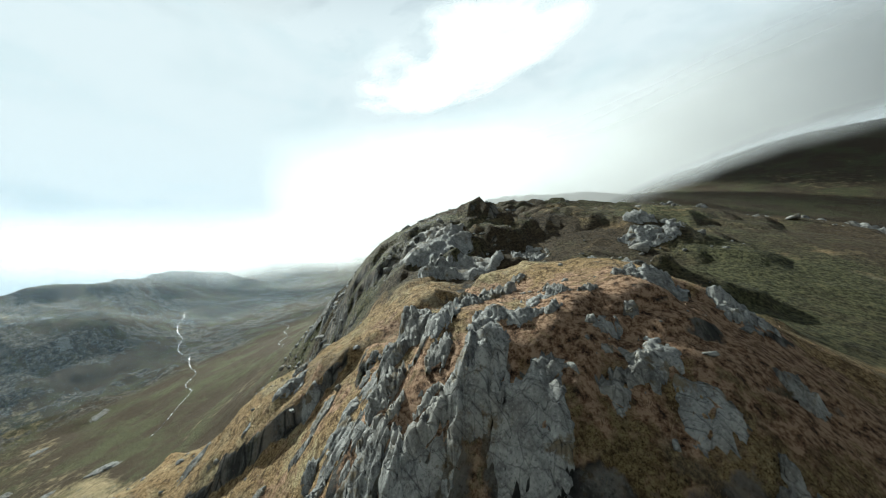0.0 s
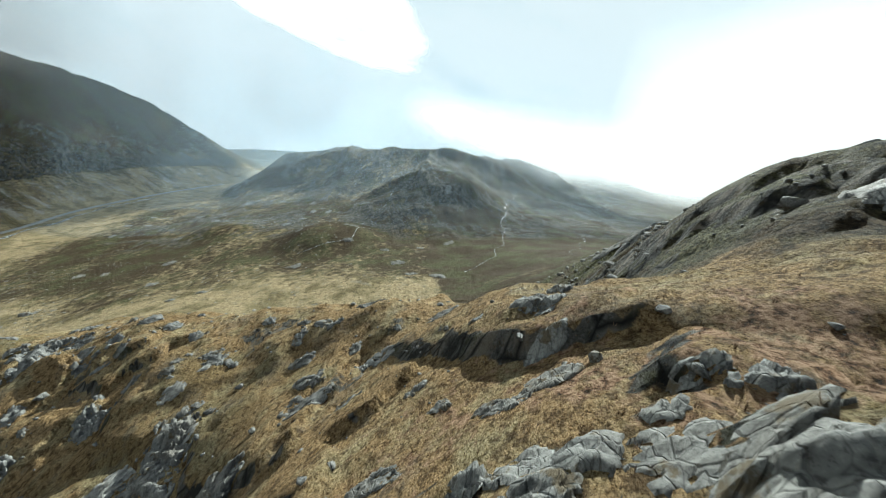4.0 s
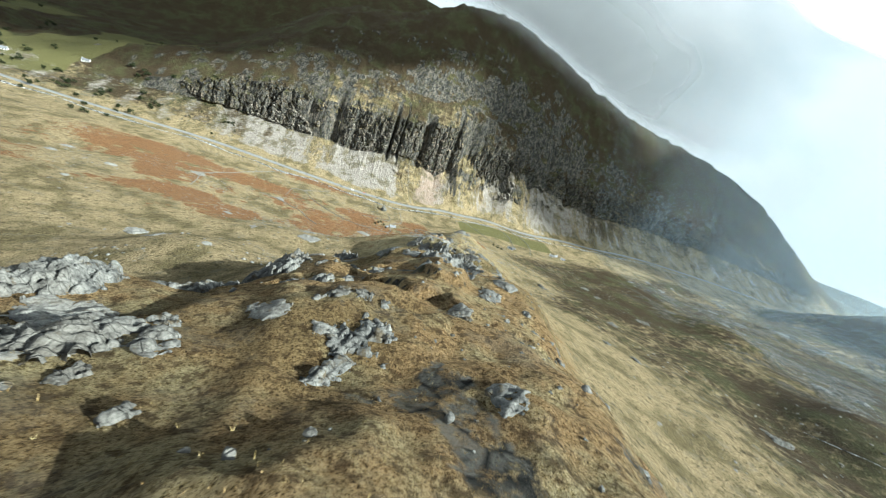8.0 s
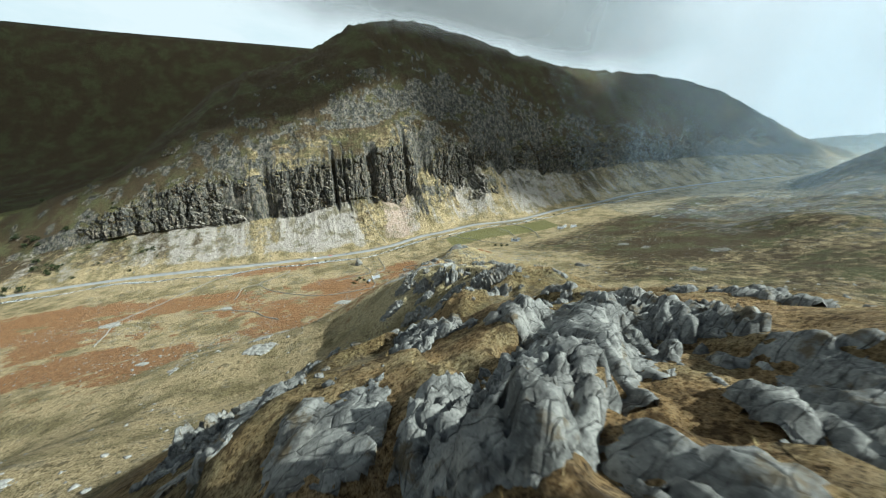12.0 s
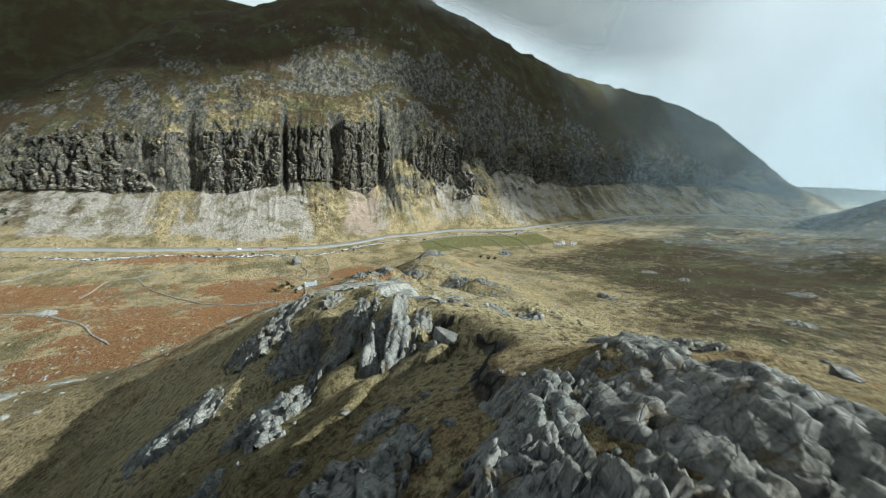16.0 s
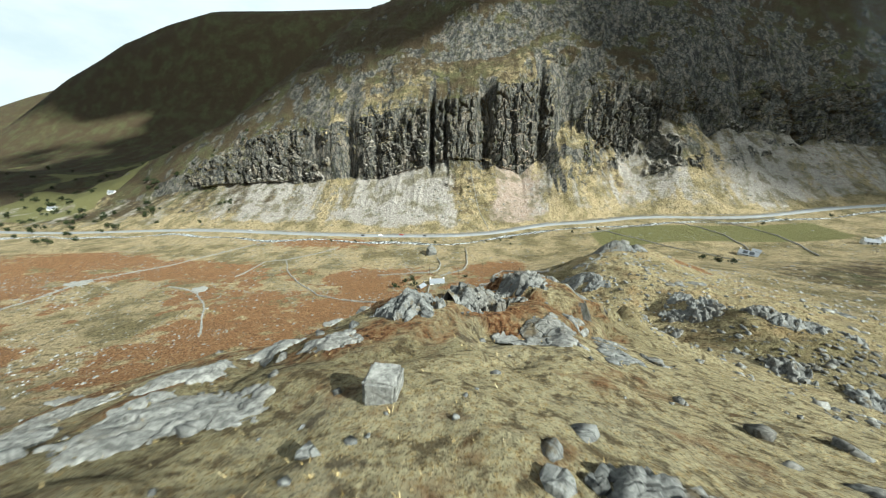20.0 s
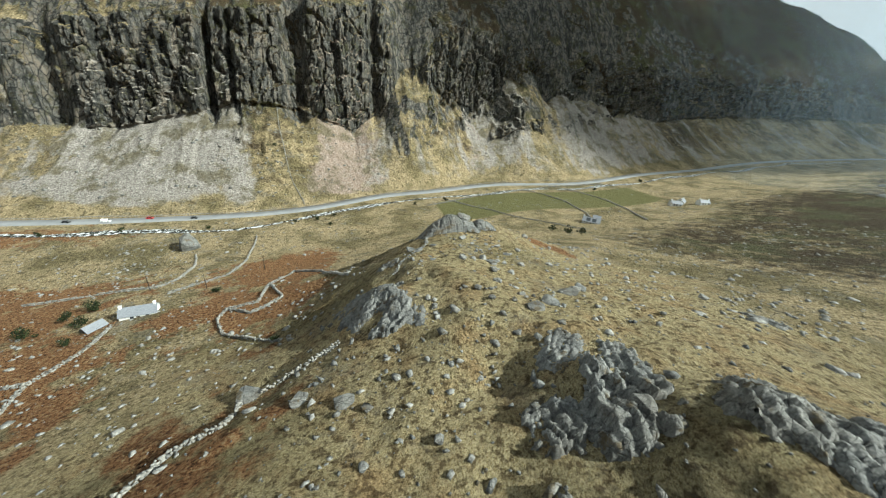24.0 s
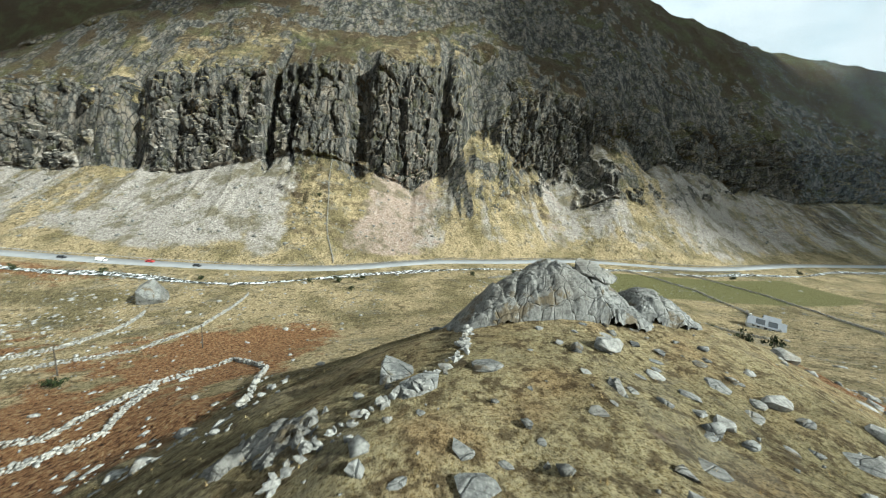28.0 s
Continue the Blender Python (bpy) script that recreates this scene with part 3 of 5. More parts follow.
def covers(x, y, z, nn, dist, slope):
    blotch = fbm(x, y, 90, 4, seed=51)
    small = fbm(x, y, 12, 4, 0.6, seed=53)
    on_spur = np.exp(-((dist / 75) ** 2)) * step(-100, -160, y)
    rock = step(0.95, 1.5, slope + 0.35 * small - 0.30 * step(190, 260, nn) - 0.3 * on_spur - 0.35 * step(-712, -730, y))
    ribs = step(0.18, 0.42, ridged(x, y, 70, 4, 0.6, seed=91) + 0.3 * small) * (step(150, 230, nn) * (1 - step(400, 460, nn)) + step(330, 420, x) * step(140, 260, -nn))
    rock = rock * (1 - 0.8 * step(420, 500, nn)) * (1 - 0.6 * step(-1000, -1100, y))
    rock = np.maximum(rock, np.where(nn > 0, 0.14, 0.6) * np.clip(ribs, 0, 1))
    rock = np.maximum(rock, 0.55 * on_spur * step(0.25, 0.4, fbm(x, y, 22, 4, 0.55, seed=55)) * step(-600, -640, y))
    fan = np.interp(x + 0.12 * (y - 60) + 22 * fbm(x, y, 40, 4, 0.6, seed=56), *np.array(FANS).T)
    streaks = fbm(x + 0.15 * y, y * 0.22, 16, 5, 0.65, seed=57)
    low = 14 + 16 * fbm(x, y, 45, 3, seed=58)
    scree = step(low, low + 14, nn) * (1 - step(112, 132, nn + 14 * streaks)) * np.clip(0.60 + 0.6 * fan + 0.95 * streaks, 0, 1)
    rosy = np.exp(-(((x - 25) / 55) ** 2)) + 0.6 * np.exp(-(((x - 180) / 30) ** 2)) + 0.5 * step(300, 420, x) - 0.2
    bracken = step(-0.42, 0.3, fbm(x, y, 70, 6, 0.7, seed=59)) * step(70, 110, -nn) * (1 - step(260, 400, -nn)) * (1 - step(10, 45, x)) * step(-600, -400, x)
    bracken = np.maximum(bracken, 0.8 * np.exp(-(((x + 190) / 100) ** 2 + ((y + 40) / 20) ** 2)))
    bracken = np.maximum(bracken, 0.95 * np.exp(-(((x + 85) / 60) ** 2 + ((y + 195) / 48) ** 2)))
    bracken = np.maximum(bracken, 0.75 * np.exp(-(((x - 112 + 0.5 * (y + 172)) / 16) ** 2 + ((y + 172) / 9) ** 2)))
    bracken = np.maximum(bracken, (0.54 + 0.5 * small) * np.exp(-(((x - 8) / 26) ** 2 + ((y + 236) / 24) ** 2)))
    # dark cover of the north slope and back ridge, partly painted cloud shade
    shaded_moor = np.clip(step(15, 60, nn) * (0.42 + 0.2 * step(115, 140, nn) + 0.35 * step(-220, -300, x)) + step(130, 230, nn) * 0.45 + step(110, 260, x) * step(90, 200, -nn) * 0.7 + step(-712, -735, y) * 0.9 + step(-500, -700, x) * step(180, 420, nn) + 0.45 * blotch, 0, 1) * np.where((dist < 110) & (y > -716), 0.15, 1)
    # the sunlit band above the crags gets less of the painted shade
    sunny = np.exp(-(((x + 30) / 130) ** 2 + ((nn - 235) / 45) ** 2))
    shaded_moor = shaded_moor * (1 - 0.15 * sunny)
    heather = np.exp(-(((x + 195) / 60) ** 2 + ((y + 702) / 32) ** 2)) * (0.72 + 0.6 * small) * (1 - step(-710, -722, y))
    green = (step(24, 40, -nn) * (1 - step(80, 100, -nn)) * step(95, 120, x) * (1 - step(330, 380, x))) * 0.9
    meadow = step(-560, -640, x) * step(20, 60, nn) * (1 - step(330, 450, nn)) * step(-0.1, 0.1, fbm(x, y, 130, 2, seed=93))
    return np.stack([rock, scree, bracken, rosy], -1), np.stack([shaded_moor, heather, np.maximum(green, meadow), step(45, 110, dist) + step(-190, -150, y)], -1)


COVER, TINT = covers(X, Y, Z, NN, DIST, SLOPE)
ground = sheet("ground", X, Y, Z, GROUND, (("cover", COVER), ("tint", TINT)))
tagged(ground, "craggy mountain valley with straw grass, bracken, scree and rock faces", "ground", kind="structure")


def cells(u, v, seed=0):
    """Jittered cells: a number of the nearest one, how far its joint is, and the way from its middle."""
    i, j = np.floor(u), np.floor(v)
    first, second = np.full(u.shape, 9.0), np.full(u.shape, 9.0)
    own, du, dv = np.zeros(u.shape), np.zeros(u.shape), np.zeros(u.shape)
    for a in (-1, 0, 1):
        for b in (-1, 0, 1):
            cx, cy = i + a + 0.1 + 0.8 * hashed(i + a, j + b, seed), j + b + 0.1 + 0.8 * hashed(i + a, j + b, seed + 1)
            d = np.hypot(u - cx, v - cy)
            near = d < first
            second = np.where(near, first, np.minimum(second, d))
            own = np.where(near, hashed(i + a, j + b, seed + 2), own)
            du, dv = np.where(near, u - cx, du), np.where(near, v - cy, dv)
            first = np.where(near, d, first)
    return own, second - first, du, dv


# rock faces of the north side: pillars, ledges and joints standing out of the slope
fx = lines((-545, -430, 4, 1.7), (-430, 330, 1.6, 1.6), (330, 1100, 2.0, 8))
deep_m = np.arange(55, 440, 1.0)
FX, FM = np.meshgrid(fx, deep_m)
FY = FM + curve(FX, ROAD_Y)
FZ = land(FX, FY, True)
rise = np.gradient(FZ, deep_m, axis=0)
run = np.cumsum(np.sqrt(1 + rise**2) + 1.5 * np.maximum(rise - 0.9, 0), axis=0)
PX, PY, PZ, PS = (np.empty((300, len(fx))) for _ in range(4))
for k in range(len(fx)):
    s = np.linspace(run[0, k], run[-1, k], 300)
    PX[:, k] = fx[k]
    PY[:, k] = np.interp(s, run[:, k], FY[:, k])
    PZ[:, k] = np.interp(s, run[:, k], FZ[:, k])
    PS[:, k] = np.interp(s, run[:, k], rise[:, k])
bend = 7 * fbm(PX, PZ, 30, 3, seed=81)
own, joint, du, dv = cells((PX + 0.3 * PY + bend) / 11, (PZ + bend) / 34, 83)
own2, joint2, du2, dv2 = cells((PX + 0.3 * PY + bend) / 4.2, (PZ - bend) / 11, 86)
high_up = step(175, 225, PY - curve(PX, ROAD_Y))
own0, joint0, du0, dv0 = cells((PX + 0.3 * PY + 2 * bend) / 34, (PZ + 2 * bend) / 75, 79)
steep = step(0.8, 1.5, PS + 0.35 * fbm(PX, PZ, 24, 3, seed=87) - high_up * (0.85 - 1.0 * fbm(PX, PZ, 70, 4, 0.6, seed=90)))
past = PY - curve(PX, ROAD_Y) - np.interp(PX, *np.array(BROW, float).T[:2])
steep = steep * step(0.0, 0.25, np.interp(PX, *np.array(ROCKY).T) - 0.5 + 0.55 * fbm(PX + 0.3 * PZ, PZ, 26, 4, 0.6, seed=98) + 0.12)
broken = 0.8 * step(0.26, 0.36, fbm(PX, PZ * 1.5, 55, 4, 0.55, seed=95)) * (0.45 + 0.55 * step(0.0, 0.3, fbm(PX, PZ, 160, 2, seed=96) + 0.15))
bold = np.clip(np.maximum(steep * (1 - step(-4, 14, past + 10 * fbm(PX, PZ, 22, 3, seed=97))), np.maximum(steep, 0.6) * broken * step(0, 25, past)), 0, 1)
calm = 1 - 0.72 * high_up
own3, joint3, du3, dv3 = cells((PX - 0.2 * PY + bend) / 6.5, (PZ + 0.6 * bend) / 15, 184)
out = bold * calm * (8.0 * own0 + 4.0 * own + 2.6 * own3 + 1.8 * own2 - 5.0 * np.exp(-((joint0 / 0.08) ** 2)) - 3.5 * np.exp(-((joint / 0.08) ** 2)) - 1.6 * np.exp(-((joint3 / 0.09) ** 2)) - 1.2 * np.exp(-((joint2 / 0.12) ** 2)) + 1.2 * fbm(PX, PZ, 5, 3, 0.6, seed=89) + 2.2 * dv3 + 5.0 * du3 * (own3 - 0.5) + 5.0 * du * (own - 0.5)) - 1.5 * (1 - bold)
edge_x = step(fx[0], fx[0] + 30, PX) * (1 - step(fx[-1] - 60, fx[-1], PX))
out = out * edge_x - 2.0 * (1 - edge_x)
out[:4], out[-6:] = -3.0, -4.0
lift = 0.25 + 0.5 * np.clip(1.2 - PS, 0, 1)
CX, CY, CZ = PX - 0.25 * out * (own - 0.5), PY - out * (1 - 0.4 * lift), PZ + out * lift
du_, dv_ = np.stack([np.gradient(q, axis=1) for q in (CX, CY, CZ)], -1), np.stack([np.gradient(q, axis=0) for q in (CX, CY, CZ)], -1)
normal = np.cross(du_, dv_)
up = normal[..., 2] / (np.linalg.norm(normal, axis=-1) + 1e-9)
bare_rock = np.clip(1.25 - 1.35 * step(0.55, 0.8, np.abs(up)), 0, 1) * step(0.1, 0.5, bold)
f_cover, f_tint = covers(PX, PY, PZ, PY - curve(PX, ROAD_Y), PX * 0 + 900, PS * 0.5)
f_cover[..., 0] = np.maximum(bare_rock * (1 - 0.4 * high_up), 0.1 * f_cover[..., 0])
# the crags get a little more of the painted shade
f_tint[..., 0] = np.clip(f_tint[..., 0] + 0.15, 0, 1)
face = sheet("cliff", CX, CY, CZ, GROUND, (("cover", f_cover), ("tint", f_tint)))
face.data.polygons.foreach_set("use_smooth", (bold[:-1, :-1] < 0.25).ravel())
tagged(face, "dark broken rock faces with pillars, gullies and grassy ledges", "cliff", kind="structure")

# road along the foot of the scree
rx = np.arange(-1400, 1300, 5.0)
across = np.array([-5.2, -4.8, 4.8, 5.2])
ry0 = curve(rx, ROAD_Y)
tang = np.gradient(ry0, rx)
ox, oy = -tang / np.hypot(1, tang), 1 / np.hypot(1, tang)
RX = rx[:, None] + ox[:, None] * across
RY = ry0[:, None] + oy[:, None] * across
RZ = curve(rx, ROAD_Z)[:, None] + np.array([-0.6, 0.35, 0.35, -0.6]) + 0 * RX
road = sheet("road", RX[:, ::-1], RY[:, ::-1], RZ[:, ::-1], TARMAC)
tagged(road, "grey two-lane tarmac road along the valley floor", "road", kind="structure")

# ---- pieces ----
dice = np.random.default_rng(7)


def part(name, bm, mat, parent=None, label="", m=None):
    """Links a bmesh as one mesh object, under a thing or a part."""
    mesh = bpy.data.meshes.new(name)
    bm.to_mesh(mesh)
    bm.free()
    mesh.materials.append(mat)
    ob = new(name, mesh)
    if parent is not None:
        ob.parent = parent
    if m is not None:
        ob.matrix_basis = m
    return tagged(ob, label)


def hull_into(bm, rng, centre, size, turn, points=26, blocky=0.55):
    """A weathered block: the hull of points on a rounded box, turned and moved."""
    new_verts = []
    for _ in range(points):
        v = rng.normal(size=3)
        v /= np.abs(v).max() * blocky + np.linalg.norm(v) * (1 - blocky)
        v = v * (1 + 0.10 * rng.normal(size=3))
        p = turn @ Vector((v[0] * size[0] / 2, v[1] * size[1] / 2, v[2] * size[2] / 2)) + Vector(centre)
        new_verts.append(bm.verts.new(p))
    out = bmesh.ops.convex_hull(bm, input=new_verts, use_existing_faces=False)
    loose = [v for v in new_verts if v.is_valid and not v.link_faces]
    if loose:
        bmesh.ops.delete(bm, geom=loose, context="VERTS")


def turned(rx, ry, rz):
    return Euler((radians(rx), radians(ry), radians(rz))).to_matrix()


def boulder_mesh(seed, flat=1.0, points=30):
    rng = np.random.default_rng(seed)
    bm = bmesh.new()
    size = (1.0, rng.uniform(0.6, 0.95), rng.uniform(0.5, 0.8) * flat)
    hull_into(bm, rng, (0, 0, 0.22 * flat), size, turned(rng.uniform(-14, 14), rng.uniform(-14, 14), 0), points)
    mesh = bpy.data.meshes.new("boulder")
    bm.to_mesh(mesh)
    bm.free()
    mesh.materials.append(ROCK)
    return mesh


BOULDERS = [boulder_mesh(100 + k) for k in range(10)]
SLABS = [boulder_mesh(140 + k, 0.45) for k in range(6)]
STONES = [boulder_mesh(160 + k, 1.0, 12) for k in range(8)]


def lay(name, meshes, index, x, y, size, spin, sink, label, category, group, squash=1.0, tip=0.0):
    """One rock on the ground."""
    ob = new(name, meshes[index % len(meshes)])
    z = float(ground_at(np.array([x]), np.array([y]))[0]) - sink * size
    ob.matrix_basis = Matrix.LocRotScale((x, y, z), Euler((radians(tip), 0, radians(spin))), (size, size, size * squash))
    return tagged(ob, label, category, group)


def scatter(name, meshes, px, py, size, sink, mat, label, seed=0, squash=(0.7, 1.1)):
    """Many stones as one mesh."""
    rng = np.random.default_rng(seed)
    shapes = []
    for mesh in meshes:
        co = np.empty(len(mesh.vertices) * 3, np.float32)
        mesh.vertices.foreach_get("co", co)
        faces = [tuple(p.vertices) for p in mesh.polygons]
        tri = [(f[0], f[k], f[k + 1]) for f in faces for k in range(1, len(f) - 1)]
        shapes.append((co.reshape(-1, 3), np.array(tri, np.int32)))
    pz = ground_at(px, py)
    verts, tris, base = [], [], 0
    for k in range(len(px)):
        co, tri = shapes[k % len(shapes)]
        a, s = rng.uniform(0, 6.283), size[k]
        c, n_ = math.cos(a) * s, math.sin(a) * s
        q = np.empty_like(co)
        q[:, 0], q[:, 1], q[:, 2] = co[:, 0] * c - co[:, 1] * n_ + px[k], co[:, 0] * n_ + co[:, 1] * c + py[k], co[:, 2] * s * rng.uniform(*squash) + pz[k] - sink * s
        verts.append(q)
        tris.append(tri + base)
        base += len(co)
    return soup(name, np.concatenate(verts), np.concatenate(tris), mat, label)


def soup(name, verts, tris, mat, label, category=""):
    mesh = bpy.data.meshes.new(name)
    mesh.vertices.add(len(verts))
    mesh.vertices.foreach_set("co", verts.astype(np.float32).ravel())
    mesh.loops.add(len(tris) * 3)
    mesh.loops.foreach_set("vertex_index", tris.astype(np.int32).ravel())
    mesh.polygons.add(len(tris))
    mesh.polygons.foreach_set("loop_start", np.arange(0, len(tris) * 3, 3, dtype=np.int32))
    mesh.update()
    mesh.validate()
    mesh.materials.append(mat)
    return tagged(new(name, mesh), label, category, kind="stuff")


def outcrop(x, y, wide, spin, tall, label, group, seed, block=2.6, fine=0.3, name="rock_outcrop", round_=0.55, mat=ROCK, rough=1.0):
    """Bedrock breaking through the turf: one sheet of leaning, jointed blocks."""
    a, b = 0.62 * wide, 0.44 * wide
    u, v = np.meshgrid(np.arange(-a, a, fine), np.arange(-b, b, fine))
    c, s = math.cos(radians(spin)), math.sin(radians(spin))
    px, py = x + u * c - v * s, y + u * s + v * c
    body = np.clip(1.0 - (u / a) ** 2 - (v / b) ** 2 + 1.1 * fbm(px, py, wide * 0.34, 4, 0.65, seed=seed) - (0.0 if mat is PALE else 0.18), -0.4, 1.4)
    warp = 0.5 * block * fbm(px, py, block * 1.6, 3, seed=seed + 3)
    own, joint, du, dv = cells((u + warp) / block, (v + warp) / (block * 0.48), seed)
    own2, joint2, du2, dv2 = cells((u - warp) / (block * 0.42), (v + warp) / (block * 0.2), seed + 5)
    swell = np.sign(body) * np.abs(body) ** round_
    grain = ridged(u * 0.25 + warp, v, block * 0.5, 3, 0.55, seed=seed + 9)
    crest = tall * (swell * (0.8 + 0.35 * rough * (own - 0.3)) + rough * (0.34 * (own - 0.5) + 0.42 * dv + 0.2 * du))
    gape = min(tall, 1.2)
    crest = crest - rough * gape * (0.7 * np.exp(-((joint / 0.07) ** 2)) + 0.16 * np.exp(-joint / 0.25) + 0.28 * np.exp(-((joint2 / 0.09) ** 2)) - 0.18 * own2 - 0.25 * dv2) + 0.12 * rough * grain + 0.12 * fbm(px, py, 1.1, 3, 0.6, seed=seed + 7)
    pz = ground_at(px, py) + np.where(body > 0.02, crest, -0.5 - 0.4 * tall) - 0.1 * tall
    base = float(ground_at(np.array([x]), np.array([y]))[0])
    ob = sheet(name, px - x, py - y, pz - base, mat)
    mesh = ob.data
    ob.location = (x, y, base)
    bm = bmesh.new()
    bm.from_mesh(mesh)
    bm.verts.ensure_lookup_table()
    low = (body <= -0.1).ravel()
    bmesh.ops.delete(bm, geom=[f for f in bm.faces if all(low[w_.index] for w_ in f.verts)], context="FACES")
    bm.to_mesh(mesh)
    bm.free()
    return tagged(ob, label, "outcrop", group)


# ---- rocks of the spur: x, y and width ----
KNOBS_HIGH = [(-187, -690, 6), (-183, -685, 6), (-192, -688, 6), (-173, -691, 8), (-177, -685, 6), (-174, -695, 7), (-180, -694, 5), (-198, -695, 5), (-202, -693, 4), (-200, -710, 6), (-207, -712, 5), (-178, -705, 7), (-169, -695, 5), (-165, -691, 5), (-157, -730, 10), (-181, -708, 6), (-199, -771, 12), (-150, -745, 10), (-172, -752, 11), (-140, -700, 5)]
KNOBS_NEXT = [(-95, -639, 3), (-105, -662, 4), (-118, -680, 6), (-90, -675, 8), (-117, -666, 6), (-115, -638, 9), (-114, -692, 5), (-125, -668, 7), (-81, -643, 4), (-97, -624, 4), (-132, -622, 14), (-140, -612, 16), (-127, -640, 12), (-122, -606, 12), (-112, -590, 12), (-103, -610, 9), (-98, -575, 12), (-105, -551, 14), (-120, -640, 9), (-136, -655, 10)]
KNOBS_MID = [(-86, -572, 8), (-64, -562, 7), (-65, -573, 7), (-71, -578, 7), (-48, -545, 10), (-53, -561, 11), (-92, -533, 14), (-56, -551, 8), (-99, -521, 13), (-34, -548, 10), (-38, -530, 10), (-78, -520, 12), (-60, -505, 13), (-30, -512, 10), (-66, -540, 10), (-42, -520, 9), (-75, -552, 9), (-80, -540, 9), (-20, -500, 9), (-50, -488, 7)]
KNOBS_LOW = [(-13, -453, 10), (-24, -467, 9), (-19, -446, 9), (-24, -438, 9), (-41, -487, 7), (-15, -413, 6), (-37, -461, 8), (-25, -407, 7), (-39, -394, 9), (-15, -442, 10), (-9, -449, 10), (-24, -431, 8), (-15, -419, 4), (-29, -412, 8), (-4, -402, 6), (1, -410, 7), (8, -411, 7), (-28, -389, 7), (-36, -420, 10), (3, -440, 8), (-42, -440, 10), (12, -462, 9), (-30, -450, 9)]
KNOBS_END = [(40, -209, 11), (44, -214, 9), (69, -240, 9), (76, -245, 9), (61, -251, 9), (81, -260, 11), (131, -234, 9), (49, -221, 6), (75, -169, 13), (80, -172, 10), (71, -167, 10), (84, -168, 8), (-2, -354, 5), (48, -187, 4), (45, -186, 5), (90, -255, 9), (35, -203, 8), (56, -262, 7), (100, -268, 8)]
KNOBS_BOLD = [(-9, -327, 9), (-3, -319, 9), (5, -312, 9), (-15, -332, 8), (62, -293, 9), (70, -303, 10), (59, -315, 9), (90, -266, 11), (44, -220, 8), (70, -252, 13), (83, -262, 14), (40, -207, 12), (37, -212, 10), (-50, -549, 11), (-67, -556, 9), (-93, -634, 8), (-66, -605, 6), (-95, -663, 5), (-106, -661, 5), (-133, -623, 10)]
KNOBS_FLAT = [(-1, -332, 6), (5, -334, 6), (7, -328, 5), (4, -325, 4), (11, -331, 4)]
KNOBS_WEST = [(-19, -452, 13), (-30, -442, 13), (-24, -470, 14), (-34, -456, 13), (-20, -414, 11), (-35, -416, 14), (-43, -391, 13), (-24, -404, 12), (-30, -480, 13), (-44, -470, 15), (-45, -432, 15), (-52, -405, 14), (-87, -400, 10), (-122, -532, 18), (-100, -558, 14), (-130, -558, 17), (-82, -542, 12), (-113, -568, 15), (-97, -517, 14), (-104, -540, 14), (-38, -385, 11), (-34, -401, 12), (-110, -590, 14), (-142, -590, 16)]
k = 0
for knobs, size, tall, rough in ((KNOBS_HIGH, 1.1, 0.19, 1.1), (KNOBS_NEXT, 1.1, 0.17, 1.0), (KNOBS_MID, 0.9, 0.15, 0.65), (KNOBS_LOW, 0.85, 0.19, 1.0), (KNOBS_END, 1.0, 0.15, 1.0), (KNOBS_WEST, 0.95, 0.26, 1.1), (KNOBS_BOLD, 1.05, 0.20, 0.8), (KNOBS_FLAT, 0.9, 0.10, 0.6)):
    for kx, ky, kw in knobs:
        if (kx - 74) ** 2 + (ky + 169) ** 2 < 170:
            continue
        k += 1
        outcrop(kx, ky, kw * size, 62 + 22 * math.sin(k * 2.1), tall * kw * (0.8 + 0.4 * math.sin(k * 1.3)), "grey jointed bedrock outcrop breaking through rough grass", "outcrops on the spur", 1000 + 11 * k, 2.6 + 0.09 * kw + 0.8 * math.sin(k), 0.17 if -345 < ky < -305 else 0.26, "rock_outcrop", 0.5, ROCK, rough)
for k, (kx, ky, kw) in enumerate([(-27, -350, 9), (-22, -350, 6), (-33, -343, 8), (-20, -341, 5), (-29, -337, 7), (-5, -335, 4), (-1, -335, 5), (-12, -372, 7), (-18, -380, 9), (-25, -378, 10), (-14, -392, 8), (5, -385, 6), (-38, -352, 9), (-44, -345, 9), (8, -372, 4), (10, -350, 3), (-9, -404, 9), (-14, -400, 7), (-11, -395, 5), (-13, -386, 7), (-11, -379, 6), (-6, -359, 5), (-97, -634, 4), (-104, -630, 5), (-118, -640, 8), (-124, -630, 9), (-104, -583, 6), (-112, -590, 7), (-120, -578, 7)]):
    outcrop(kx, ky, kw * (1.3 if -400 < ky < -365 else 0.95), 150 + 15 * math.sin(k), 0.28 + 0.02 * kw, "pale flat slabs of bare bedrock in straw grass", "bedrock slabs", 3000 + 11 * k, 2.6, 0.25, "rock_slab", 0.35, PALE, 0.8)


